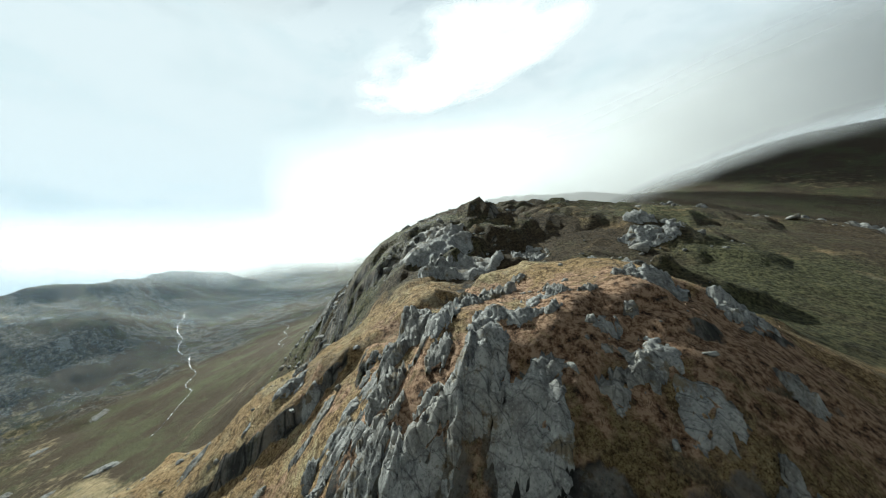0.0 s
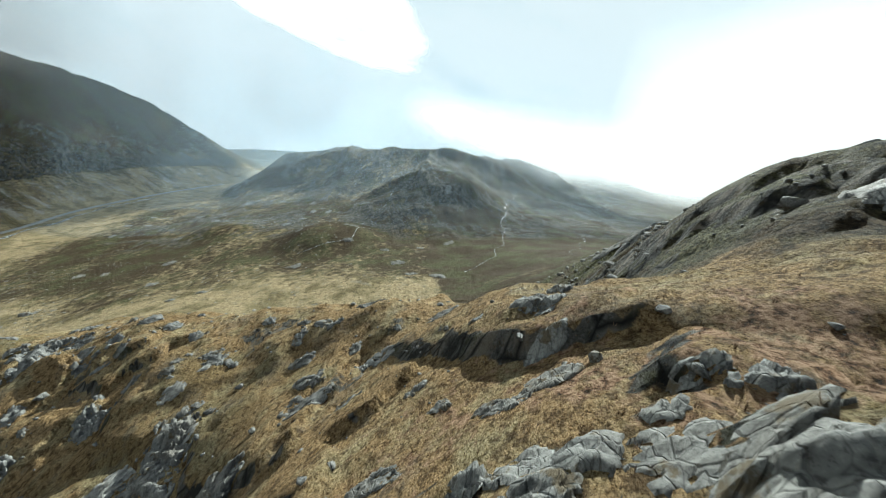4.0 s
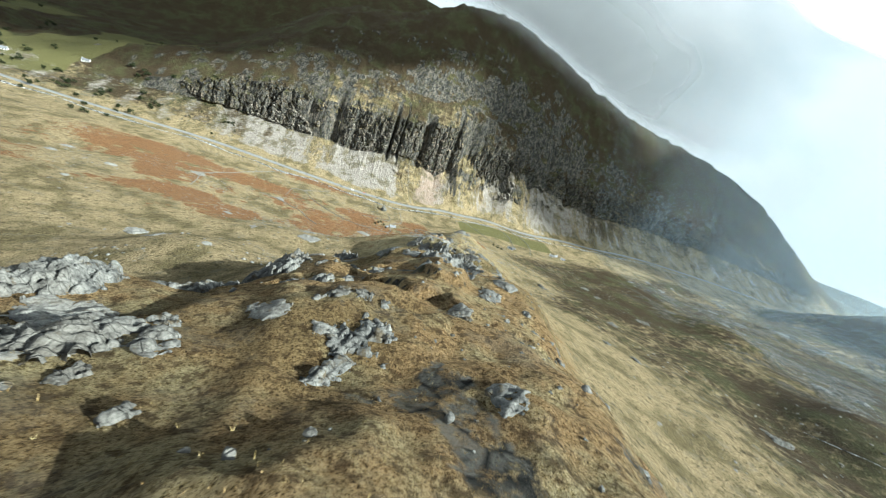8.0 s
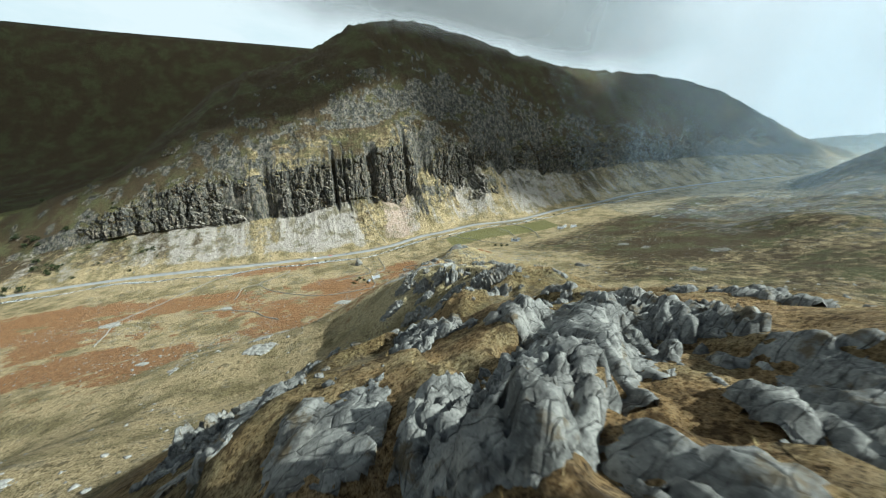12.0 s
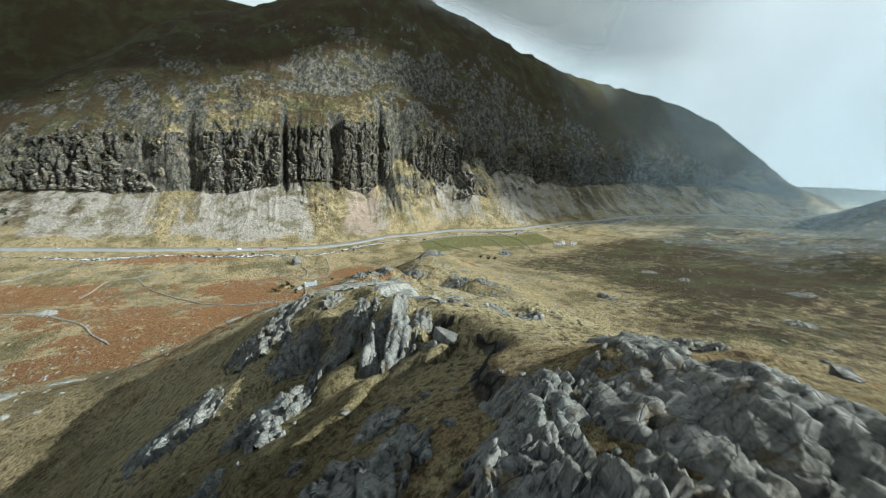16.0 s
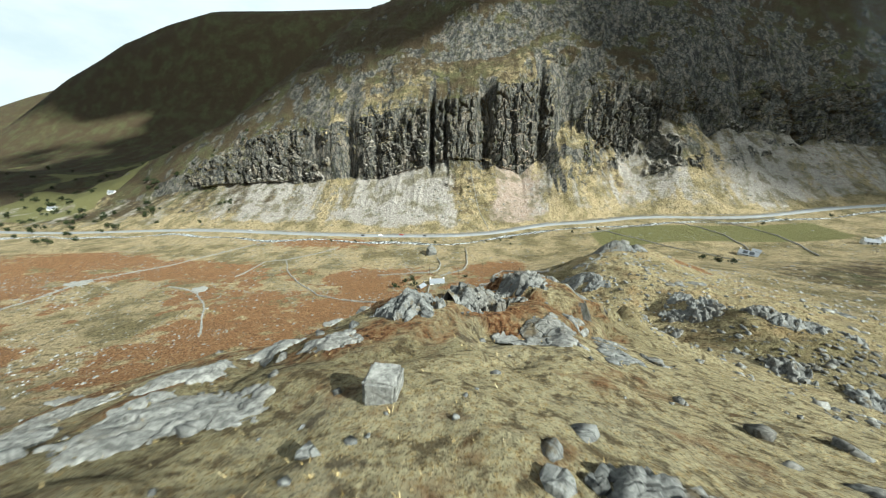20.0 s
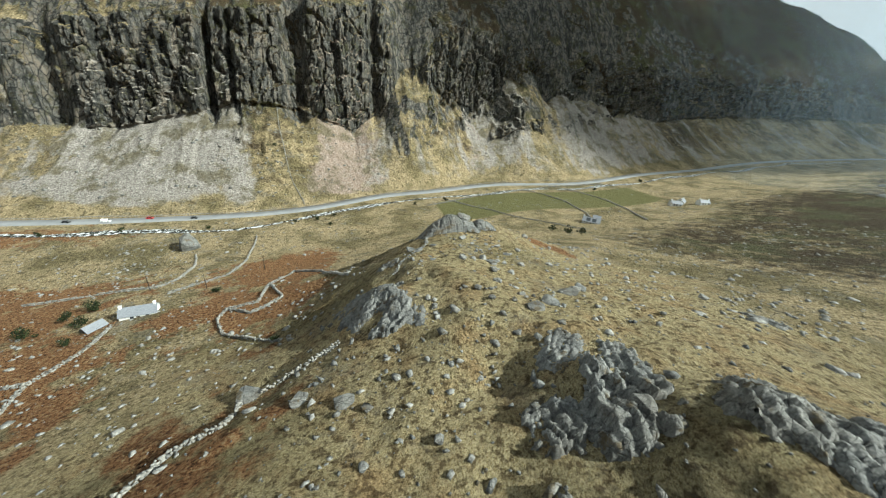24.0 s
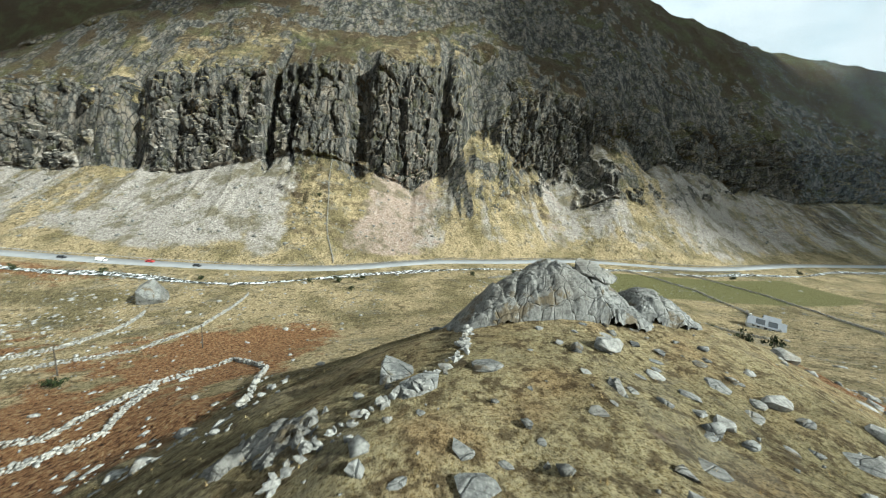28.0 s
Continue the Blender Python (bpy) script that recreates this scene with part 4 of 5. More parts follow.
def rock_dome(x, y, half_x, front, back, tops, label, seed):
    """A whaleback of bare bedrock: tops gives its height over the turf along x; long joints lean down its face."""
    u, v = np.meshgrid(np.arange(-half_x, half_x + 0.01, 0.16), np.arange(-front, back + 0.01, 0.16))
    px, py = x + u, y + v
    tall = np.interp(u, *np.array(tops, float).T)
    rim = 1.0 - np.where(v < 0, np.abs(v / front) ** 2.6, np.abs(v / back) ** 2.0) + 0.22 * fbm(px, py, 3.5, 3, 0.6, seed=seed)
    warp = 0.7 * fbm(px, py, 3.0, 3, seed=seed + 2)
    across, along = u * 0.9 + v * 0.45 + warp, v - 0.5 * u + 0.6 * warp
    own, joint, du, dv = cells(across / 1.7, along / 7.0, seed)
    own2, joint2, du2, dv2 = cells(across / 0.62, along / 3.2, seed + 5)
    shape = np.clip(rim, 0, 1) ** 0.62
    pz = tall * shape * (0.94 + 0.12 * (own - 0.5)) + 0.30 * (own - 0.5) + 0.45 * du - 0.42 * np.exp(-((joint / 0.07) ** 2)) - 0.17 * np.exp(-((joint2 / 0.1) ** 2)) + 0.14 * own2 + 0.2 * du2 + 0.10 * fbm(px, py, 0.8, 3, 0.6, seed=seed + 7)
    pz = np.where(rim * tall > 0.05, pz, -0.6)
    base = float(ground_at(np.array([x]), np.array([y]))[0])
    ob = sheet("rock_dome", u, v, ground_at(px, py) + pz - base, ROCK)
    ob.location = (x, y, base)
    return tagged(ob, label, "outcrop", "domes on the brow")


rock_dome(70.5, -168.5, 12.0, 5.6, 7.5, [(-12, 0), (-10.6, 0.9), (-7.5, 3.6), (-3.6, 5.0), (-1.4, 5.6), (1.6, 4.8), (4.2, 4.3), (6.6, 3.0), (9.4, 0.9), (11, 0)], "tall dome of striated grey bedrock with slabs on top", 4000)
rock_dome(83.2, -169.5, 4.4, 2.8, 4.0, [(-4.4, 0), (-3.4, 1.9), (-2.2, 2.6), (0, 2.2), (2.8, 1.1), (4.4, 0)], "rounded grey bedrock hump beside the dome", 4011)
for k, (kx, ky, kz, kw, spin) in enumerate([(73.9, -169.4, 59.2, 3.4, 10), (75.4, -169.8, 58.6, 3.6, 35), (76.4, -168.8, 58.7, 2.8, 20), (74.7, -171.2, 57.9, 2.6, 40)]):
    level = float(ground_at(np.array([kx]), np.array([ky]))[0])
    lay("boulder", SLABS, k, kx, ky, kw, spin, (level - kz) / kw, "pale tilted slab perched on a rock dome", "boulder", "perched slabs", 0.7, 26)
BROW_STONES = [(67, -173, 2.3), (67, -176, 1.5), (70, -177, 1.4), (71.5, -175.5, 1.2), (73, -177, 2.0), (73, -179, 1.7), (76, -177, 2.2), (76, -180, 2.0), (61, -183, 2.4), (69, -186, 2.9), (66, -189, 2.0), (75, -185, 2.3), (74, -187, 1.9), (70, -186, 1.4), (67.5, -188, 1.1), (68, -193, 2.2), (79, -186, 2.4), (79, -183, 3.2), (58, -191, 2.6), (58.5, -193.4, 3.2), (55, -193, 1.7), (53, -192, 2.1), (70, -192, 2.8), (84, -189, 4.2), (83, -186, 2.2), (62, -191, 0.9), (60, -192, 1.3), (73, -189, 1.5), (79, -188.6, 1.6), (75, -181.5, 1.5), (77.5, -178.5, 1.8), (80, -180, 2.1), (82, -182, 1.6), (71, -181, 1.1), (72.5, -183.2, 1.3), (65, -180, 1.0), (63, -186, 0.9), (56, -188, 1.2), (78, -174, 1.7), (81, -176, 1.5)]
for k, (kx, ky, kw) in enumerate(BROW_STONES):
    lay("boulder", SLABS if k % 3 else STONES, k, kx, ky, 0.62 * kw, 47 * k, 0.05, "pale grey slab lying in the grass of the brow", "boulder", "stones on the brow", 0.55, 8 * math.sin(k * 1.7))
for k, (kx, ky, kw, spin) in enumerate([(-59, -550, 13, 70), (-9, -447, 15, 60), (-2, -438, 8, 65), (-64, -583, 7, 60), (-55, -590, 9, 70)]):
    outcrop(kx, ky, kw, spin, 0.13 * kw, "broad smooth slab of grey bedrock split by joints", "broad slabs on the spur", 16000 + 11 * k, 4.6 if kx < -45 else 3.0, 0.22, "rock_slab", 0.45, ROCK, 0.38)
rng_far = np.random.default_rng(31)
for k in range(120):
    fy_ = rng_far.uniform(-705, -430)
    fx_ = float(np.interp(fy_, [-720, -690, -645, -560, -455, -400], [-180, -142, -95, -58, -14, -6])) + rng_far.normal(0, 17)
    outcrop(fx_, fy_, rng_far.uniform(1.8, 5.0), 60 + rng_far.normal(0, 25), rng_far.uniform(0.35, 0.9), "small grey rock rib poking out of tussock grass", "small ribs on the spur", 12000 + 11 * k, 1.5, 0.24, "small_outcrop")
for k in range(60):
    fx_, fy_ = -184 + rng_far.normal(0, 13), -694 + rng_far.normal(0, 10)
    outcrop(fx_, fy_, rng_far.uniform(1.6, 4.2), 60 + rng_far.normal(0, 22), rng_far.uniform(0.4, 1.1), "pale grey rock rib standing in brown heather", "small ribs on the spur", 15000 + 11 * k, 1.3, 0.2, "small_outcrop")
for k in range(90):
    fx_, fy_ = rng_far.uniform(-420, 60), rng_far.uniform(-1010, -725)
    if fbm(np.array([fx_]), np.array([fy_]), 60, 3, seed=77)[0] > -0.12:
        outcrop(fx_, fy_, rng_far.uniform(9, 26), 60 + rng_far.normal(0, 20), rng_far.uniform(1.2, 3.6), "rib of grey rock on the dark heather hillside", "ribs on the hillside", 5000 + 11 * k, 4.0, 0.7, "rock_rib")
for k in range(55):
    fx_, fy_ = rng_far.uniform(-460, -70), rng_far.uniform(-540, -150)
    if fbm(np.array([fx_]), np.array([fy_]), 70, 3, seed=75)[0] > 0.0:
        outcrop(fx_, fy_, rng_far.uniform(7, 20), rng_far.uniform(120, 170), rng_far.uniform(0.6, 1.6), "pale weathered rock sheet on the moor", "rocks on the moor", 7000 + 11 * k, 3.6, 0.7, "rock_slab", 0.4, PALE)
for k in range(110):
    fx_, fy_ = rng_far.uniform(140, 760), rng_far.uniform(-760, -60)
    if fbm(np.array([fx_]), np.array([fy_]), 80, 3, seed=78)[0] > 0.0:
        outcrop(fx_, fy_, rng_far.uniform(7, 18), rng_far.uniform(0, 180), rng_far.uniform(0.8, 2.4), "grey rock hump in rough upland pasture", "rocks in the pasture", 9000 + 11 * k, 3.6, 0.8, "rock_hump")
for k, (kx, ky, kw) in enumerate([(71.5, -227.4, 3.4), (76.4, -225.1, 3.4), (84.2, -220.5, 4.6), (93.1, -214.3, 3.4), (74.3, -198.7, 3.2), (34.4, -235.8, 3.0), (26.6, -231.2, 3.2), (15.4, -221.7, 4.2), (55.7, -185.2, 2.8), (54, -181.4, 3.2), (60.7, -183.1, 1.9), (-80.3, -574.8, 3.0), (-13, -419.4, 3.4), (-50.5, -470.3, 3.2), (70.8, -254.2, 3.0)]):
    lay("boulder", SLABS if k < 11 else BOULDERS, k, kx, ky, kw * 1.2, 40 + 67 * k, 0.05, "pale grey flat-topped boulder lying in grass", "boulder", "boulders")
lay("boulder", BOULDERS, 5, -58, -67, 13.0, 30, 0.05, "house-sized erratic boulder standing in a pasture", "boulder", "", 1.15)

# loose boulders along the way, as things
count = 0
while count < 75:
    s = dice.uniform(0, 1)
    by = -720 + 540 * s
    bx = float(np.interp(by, [-720, -690, -645, -560, -455, -332, -235, -170], [-180, -142, -90, -52, -10, 0, 68, 76])) + dice.normal(0, 26)
    lay("boulder", BOULDERS, int(dice.integers(10)), bx, by, dice.uniform(0.7, 1.9), dice.uniform(0, 360), 0.08, "weathered grey boulder half sunk in grass", "boulder", "boulders")
    count += 1


# pale boulders on the brow above the farm
PALE_BOULDERS = []
PALE_STONES = []
for mesh in BOULDERS + SLABS + STONES:
    twin = mesh.copy()
    twin.materials.clear()
    twin.materials.append(PALE)
    (PALE_STONES if len(PALE_BOULDERS) == 16 else PALE_BOULDERS).append(twin)
bm = bmesh.new()
bmesh.ops.create_cube(bm, size=1.0)
bmesh.ops.bevel(bm, geom=list(bm.edges), offset=0.10, segments=2, affect="EDGES")
bmesh.ops.subdivide_edges(bm, edges=list(bm.edges), cuts=2, use_grid_fill=True)
worn_by = np.random.default_rng(5)
for v in bm.verts:
    v.co = Vector((v.co.x * 1.65 + 0.12 * v.co.z, v.co.y * 1.5, v.co.z * 1.6 + 0.62)) + Vector(worn_by.normal(0, 0.025, 3))
block = part("boulder", bm, PALE)
block.location = (-12.7, -349.6, float(ground_at(np.array([-12.7]), np.array([-349.6]))[0]))
tagged(block, "pale cream squared block of rock on grass", "boulder")
for k in range(70):
    bx, by = 64 + abs(dice.normal(0, 34)), -196 + dice.normal(0, 17)
    lay("boulder", PALE_BOULDERS, int(dice.integers(16)), bx, by, 0.7 + 2.6 * dice.uniform(0, 1) ** 2.5, dice.uniform(0, 360), 0.08, "pale lichened boulder on a grassy brow", "boulder", "boulders", dice.uniform(0.6, 1.0))


def strewn(n_, x0, x1, y0, y1, small, large, keep=None, seed=0):
    rng = np.random.default_rng(seed)
    px, py = rng.uniform(x0, x1, n_), rng.uniform(y0, y1, n_)
    ps = small + (large - small) * rng.uniform(0, 1, n_) ** 3.5
    if keep is not None:
        ok = rng.uniform(0, 1, n_) < keep(px, py)
        px, py, ps = px[ok], py[ok], ps[ok]
    return px, py, ps


def near_spur(px, py):
    d, side, high = spine(px, py, SPUR)
    return np.exp(-((d / 55) ** 2)) * step(0.0, 0.3, fbm(px, py, 18, 3, seed=71) + 0.15)


scatter("loose_stones", STONES, *strewn(16000, -260, 180, -780, -140, 0.3, 1.6, near_spur, 1), 0.12, ROCK, "loose grey stones scattered in rough grass", 1)
scatter("boulder_field", STONES, *strewn(750, 10, 90, -262, -205, 0.4, 2.2, lambda px, py: np.exp(-(((px - 48) / 24) ** 2 + ((py + 234) / 18) ** 2)), 2), 0.1, ROCK, "field of grey boulders in grass", 2)
scatter("boulder_field", STONES, *strewn(3000, 50, 160, -240, -150, 0.2, 1.9, lambda px, py: 0.7 * step(-0.1, 0.3, fbm(px, py, 25, 2, seed=73)), 3), 0.1, PALE, "pale stones scattered on a grassy slope", 3)
scatter("boulder_field", STONES, *strewn(1500, 40, 120, -320, -245, 0.5, 2.6, lambda px, py: np.exp(-(((px - 75) / 26) ** 2 + ((py + 285) / 26) ** 2)), 4), 0.1, ROCK, "dark boulder field below the spur", 4)
scatter("moor_stones", STONES, *strewn(6500, -520, -50, -560, -120, 0.5, 3.4, lambda px, py: step(-0.1, 0.35, fbm(px, py, 70, 3, seed=75)), 5), 0.15, PALE, "pale rocks strewn over the moor", 5, (0.4, 0.8))
scatter("moor_stones", STONES, *strewn(15000, -420, 40, -300, -30, 0.25, 1.8, lambda px, py: 0.25 + 0.75 * step(-0.1, 0.3, fbm(px, py, 40, 3, seed=79)), 12), 0.1, PALE, "small white stones strewn through bracken", 12, (0.5, 0.9))
scatter("moor_stones", STONES, *strewn(7000, -330, 60, -330, -30, 0.5, 2.6, lambda px, py: 0.1 + 0.9 * step(0.05, 0.3, fbm(px, py, 55, 4, 0.6, seed=179)), 14), 0.1, PALE, "white boulders lying in bracken and pasture", 14, (0.5, 0.9))
scatter("moor_stones", STONES, *strewn(4500, 100, 760, -620, -40, 0.8, 4.0, lambda px, py: step(0.0, 0.4, fbm(px, py, 60, 3, seed=76)), 6), 0.15, PALE, "grey rocks strewn over the rough pasture", 6, (0.4, 0.8))
scatter("moor_stones", STONES, *strewn(6000, 85, 340, -330, 10, 0.3, 2.4, lambda px, py: 0.15 + 0.85 * step(0.0, 0.35, fbm(px, py, 45, 3, seed=74)), 13), 0.12, PALE, "pale stones strewn over the lower pasture", 13, (0.4, 0.8))
scatter("upper_stones", STONES, *strewn(6500, -420, 60, -1000, -720, 0.8, 5.5, lambda px, py: step(-0.1, 0.3, fbm(px, py, 40, 3, seed=77)), 7), 0.15, ROCK, "grey rocks and ribs on the heather hillside", 7)


def scree_place(px, py):
    nn_ = py - curve(px, ROAD_Y)
    return step(12, 40, nn_) * (1 - step(120, 160, nn_))


scatter("scree_blocks", STONES, *strewn(9000, -420, 520, 0, 260, 0.5, 3.4, scree_place, 8), 0.15, ROCK, "fallen blocks lying on the scree slope", 8)
scatter("river_boulders", STONES, *strewn(2600, -520, 520, -110, 110, 0.6, 2.6, lambda px, py: np.exp(-(((py - curve(px, ROAD_Y) + 24) / 9) ** 2)), 9), 0.1, PALE, "pale boulders along the river bed", 9)

# ---- grass ----
STRAW, n = material("straw_grass")
shade = n.add("ShaderNodeNewGeometry").outputs["Random Per Island"]
place = n.add("ShaderNodeNewGeometry").outputs["Position"]
patchy = n.noise(place, 0.16, 4.0)
blade = n.ramp(shade, (0.0, (0.16, 0.115, 0.045)), (0.5, (0.52, 0.40, 0.17)), (1.0, (0.85, 0.70, 0.38)))
rusty = n.ramp(shade, (0.0, (0.11, 0.062, 0.025)), (0.6, (0.44, 0.25, 0.095)), (1.0, (0.78, 0.52, 0.25)))
tuft_tone = n.mix(n.ramp(patchy, (0.42, 0.0), (0.62, 0.85)), blade, rusty)
lower = n.add("ShaderNodeMapRange", ("Value", n.add("ShaderNodeSeparateXYZ", ("Vector", place)).outputs["Y"]), inputs={"From Min": -450.0, "From Max": -415.0, "To Max": 0.8}).outputs[0]
lower = n.math("MULTIPLY", lower, n.add("ShaderNodeMapRange", ("Value", n.add("ShaderNodeSeparateXYZ", ("Vector", place)).outputs["Y"]), inputs={"From Min": -270.0, "From Max": -330.0, "To Min": 0.3}).outputs[0])
bleached = n.ramp(shade, (0.0, (0.34, 0.235, 0.09)), (0.5, (0.88, 0.66, 0.30)), (1.0, (1.0, 0.86, 0.50)))
surface(n, n.mix(lower, tuft_tone, bleached), 0.9, None, 0, 0, 0.1)

HEATH, n = material("heather")
shade = n.add("ShaderNodeNewGeometry").outputs["Random Per Island"]
surface(n, n.ramp(shade, (0.0, (0.07, 0.046, 0.03)), (0.55, (0.38, 0.24, 0.15)), (1.0, (0.78, 0.55, 0.38))), 0.95, None, 0, 0, 0.1)


def tufts(name, px, py, size, mat, label, blades=5, seed=0, spread=0.5):
    """Tussocks: each a few leaning blades."""
    rng = np.random.default_rng(seed)
    k = len(px)
    pz = ground_at(px, py)
    a = rng.uniform(0, 6.283, (k, blades))
    out = rng.uniform(0.15, 1.0, (k, blades)) * spread
    tall = size[:, None] * rng.uniform(0.55, 1.1, (k, blades))
    half = size[:, None] * rng.uniform(0.05, 0.12, (k, blades))
    cx, cy = px[:, None] + 0.25 * size[:, None] * np.cos(a), py[:, None] + 0.25 * size[:, None] * np.sin(a)
    tip = np.stack([cx + np.cos(a) * out * tall, cy + np.sin(a) * out * tall, pz[:, None] + tall], -1)
    left = np.stack([cx - np.sin(a) * half, cy + np.cos(a) * half, pz[:, None] - 0.08 + 0 * a], -1)
    right = np.stack([cx + np.sin(a) * half, cy - np.cos(a) * half, pz[:, None] - 0.08 + 0 * a], -1)
    verts = np.stack([left, right, tip], 2).reshape(-1, 3)
    return soup(name, verts, np.arange(len(verts)).reshape(-1, 3), mat, label)


def grassy(px, py):
    d, side, high = spine(px, py, SPUR)
    return np.exp(-((d / 42) ** 2)) * step(-722, -712, py) * (1 - 0.9 * np.exp(-(((px + 190) / 40) ** 2 + ((py + 705) / 40) ** 2)))


def heathery(px, py):
    return np.exp(-(((px + 188) / 34) ** 2 + ((py + 695) / 26) ** 2)) * step(-724, -712, py)


gx, gy, gs = strewn(420000, -230, 170, -760, -150, 0.12, 0.30, lambda px, py: grassy(px, py) * (0.25 + 0.75 * step(-0.25, 0.2, fbm(px, py, 2.6, 3, 0.6, seed=29))), 21)
tufts("grass_tussocks", gx, gy, gs, STRAW, "straw-coloured tussock grass on the spur", 4, 22, 1.7)
hx, hy, hs = strewn(70000, -250, -120, -770, -640, 0.12, 0.4, heathery, 23)
tufts("heather_tufts", hx, hy, hs, HEATH, "reddish brown heather clumps", 6, 24, 0.9)

# ---- dry stone walls ----
def stone_wall(line, tall=1.25, label="grey dry stone wall across rough pasture", gap=0.55, seed=0, pieces=False):
    rng = np.random.default_rng(seed)
    pts = np.array(line, float)
    run = np.concatenate([[0], np.cumsum(np.hypot(*np.diff(pts, axis=0).T))])
    s = np.arange(0, run[-1], gap)
    px, py = np.interp(s, run, pts[:, 0]), np.interp(s, run, pts[:, 1])
    px, py = px + 0.5 * np.sin(s / 7), py + 0.5 * np.cos(s / 9)
    pz = ground_at(px, py)
    broken = 0.55 + 0.45 * np.clip(1.3 + 1.6 * lattice(s / 9 + seed, s * 0 + 3.0, 5), 0, 1)
    rows = max(2, int(tall / 0.4))
    if pieces:
        home = new("stone_wall")
        home.location = (px[0], py[0], pz[0])
        tagged(home, label, "wall", "dry stone walls")
        for k in range(len(s)):
            for r in range(rows):
                if r / rows > broken[k]:
                    continue
                ob = new("stone", PALE_STONES[int(rng.integers(8))])
                ob.parent = home
                size = rng.uniform(0.4, 0.95)
                ob.matrix_basis = Matrix.LocRotScale((px[k] - px[0] + rng.normal(0, 0.25), py[k] - py[0] + rng.normal(0, 0.25), pz[k] - pz[0] + 0.42 * r - 0.05), Euler((rng.normal(0, 0.2), rng.normal(0, 0.2), rng.uniform(0, 6.28))), (size, size * 0.8, size * 0.75))
        return home
    verts, tris, base = [], [], 0
    shapes = []
    for mesh in STONES:
        co = np.empty(len(mesh.vertices) * 3, np.float32)
        mesh.vertices.foreach_get("co", co)
        tri = [(p.vertices[0], p.vertices[j], p.vertices[j + 1]) for p in mesh.polygons for j in range(1, len(p.vertices) - 1)]
        shapes.append((co.reshape(-1, 3), np.array(tri)))
    for k in range(len(s)):
        for r in range(rows):
            if r / rows > broken[k]:
                continue
            co, tri = shapes[int(rng.integers(8))]
            size, a = rng.uniform(0.6, 1.0), rng.uniform(0, 6.28)
            c, d = math.cos(a) * size, math.sin(a) * size
            q = np.stack([co[:, 0] * c - co[:, 1] * d + px[k] + rng.normal(0, 0.15), co[:, 0] * d + co[:, 1] * c + py[k] + rng.normal(0, 0.15), co[:, 2] * size * 0.8 + pz[k] + 0.42 * r - 0.05], -1)
            verts.append(q)
            tris.append(tri + base)
            base += len(co)
    ob = soup("stone_wall", np.concatenate(verts), np.concatenate(tris), WALLSTONE, label, "wall")
    ob["kind"] = ""
    return tagged(ob, group="dry stone walls")


WALLSTONE, n = material("wall_stone")
surface(n, n.mix(n.add("ShaderNodeNewGeometry").outputs["Random Per Island"], rock_colour(n, n.place), (0.50, 0.48, 0.43)), 0.9, n.noise(n.place, 3.0, 6.0, 0.7), 0.8, 0.15, 0.2, 0.6)
WALLS = [
    [(4, -240), (7, -234), (14, -230), (14, -221), (19, -221), (28, -219), (33, -218)],
    [(-60, -215), (-45, -200), (-47, -189), (-43, -177), (-45, -162)],
    [(17, -200), (4, -187), (-4, -180), (-9, -170), (-9, -163), (1, -161), (1, -140), (8, -124), (22, -135), (34, -168)],
    [(-9, -163), (0, -169), (5, -165), (10, -160), (6, -151), (1, -140)],
    [(-51, -81), (-45, -99), (-44, -116), (-49, -126), (-66, -125), (-95, -128)],
    [(-26, -53), (-21, -92), (-24, -118), (-40, -135)],
    [(-148, -245), (-175, -213), (-212, -181), (-245, -172)],
    [(-219, -138), (-220, -96), (-202, -91), (-179, -72), (-162, -55)],
    [(-202, -91), (-171, -132), (-122, -176), (-70, -190), (-47, -189)],
    [(-3, 8), (-13, 29), (-23, 56), (-34, 100), (-38, 128)],
    [(215, 40), (232, 22), (240, -5), (236, -40), (222, -75)],
    [(256, 52), (278, 26), (288, -8), (280, -45), (262, -80)],
    [(120, 12), (150, -20), (170, -55), (205, -85)],
    [(100, -5), (160, 22), (215, 38), (256, 50), (330, 55)],
    [(-262, -38), (-300, -90), (-330, -160), (-310, -230)],
]
for k, line in enumerate(WALLS):
    stone_wall(line, 1.3, seed=k)
stone_wall([(47, -196), (48.7, -191.5), (49, -190), (50.3, -189), (52.7, -187.1), (55.1, -185.9), (56.7, -183.6), (59.4, -179.8), (60.8, -173.7), (66, -168)], 0.9, "tumbled pale dry stone wall over a grassy brow", 0.42, 77, True)

wx_ = np.arange(-420, 440, 12.0)
stone_wall(np.stack([wx_, curve(wx_, ROAD_Y) + 6.6], -1), 0.9, "low dry stone wall along the upper edge of the road", 0.7, 91)

# ---- river ----
sx = np.arange(-900, 900, 3.0)
sy = curve(sx, ROAD_Y) - 24 + 4 * np.sin(sx / 37) + 3 * np.sin(sx / 17 + 1)
wide = 2.4 + 1.0 * np.sin(sx / 23) + 0.6 * np.sin(sx / 7)
SX, SY = sx[:, None] + 0 * np.zeros((1, 4)), sy[:, None] + wide[:, None] * np.array([-1, -0.4, 0.4, 1])
SZ = (ground_at(sx, sy) + 0.55)[:, None] + 0 * SX
river = sheet("river", SX[:, ::-1], SY[:, ::-1], SZ[:, ::-1], WATER)
tagged(river, "shallow river with white water between boulders", "water", kind="structure")


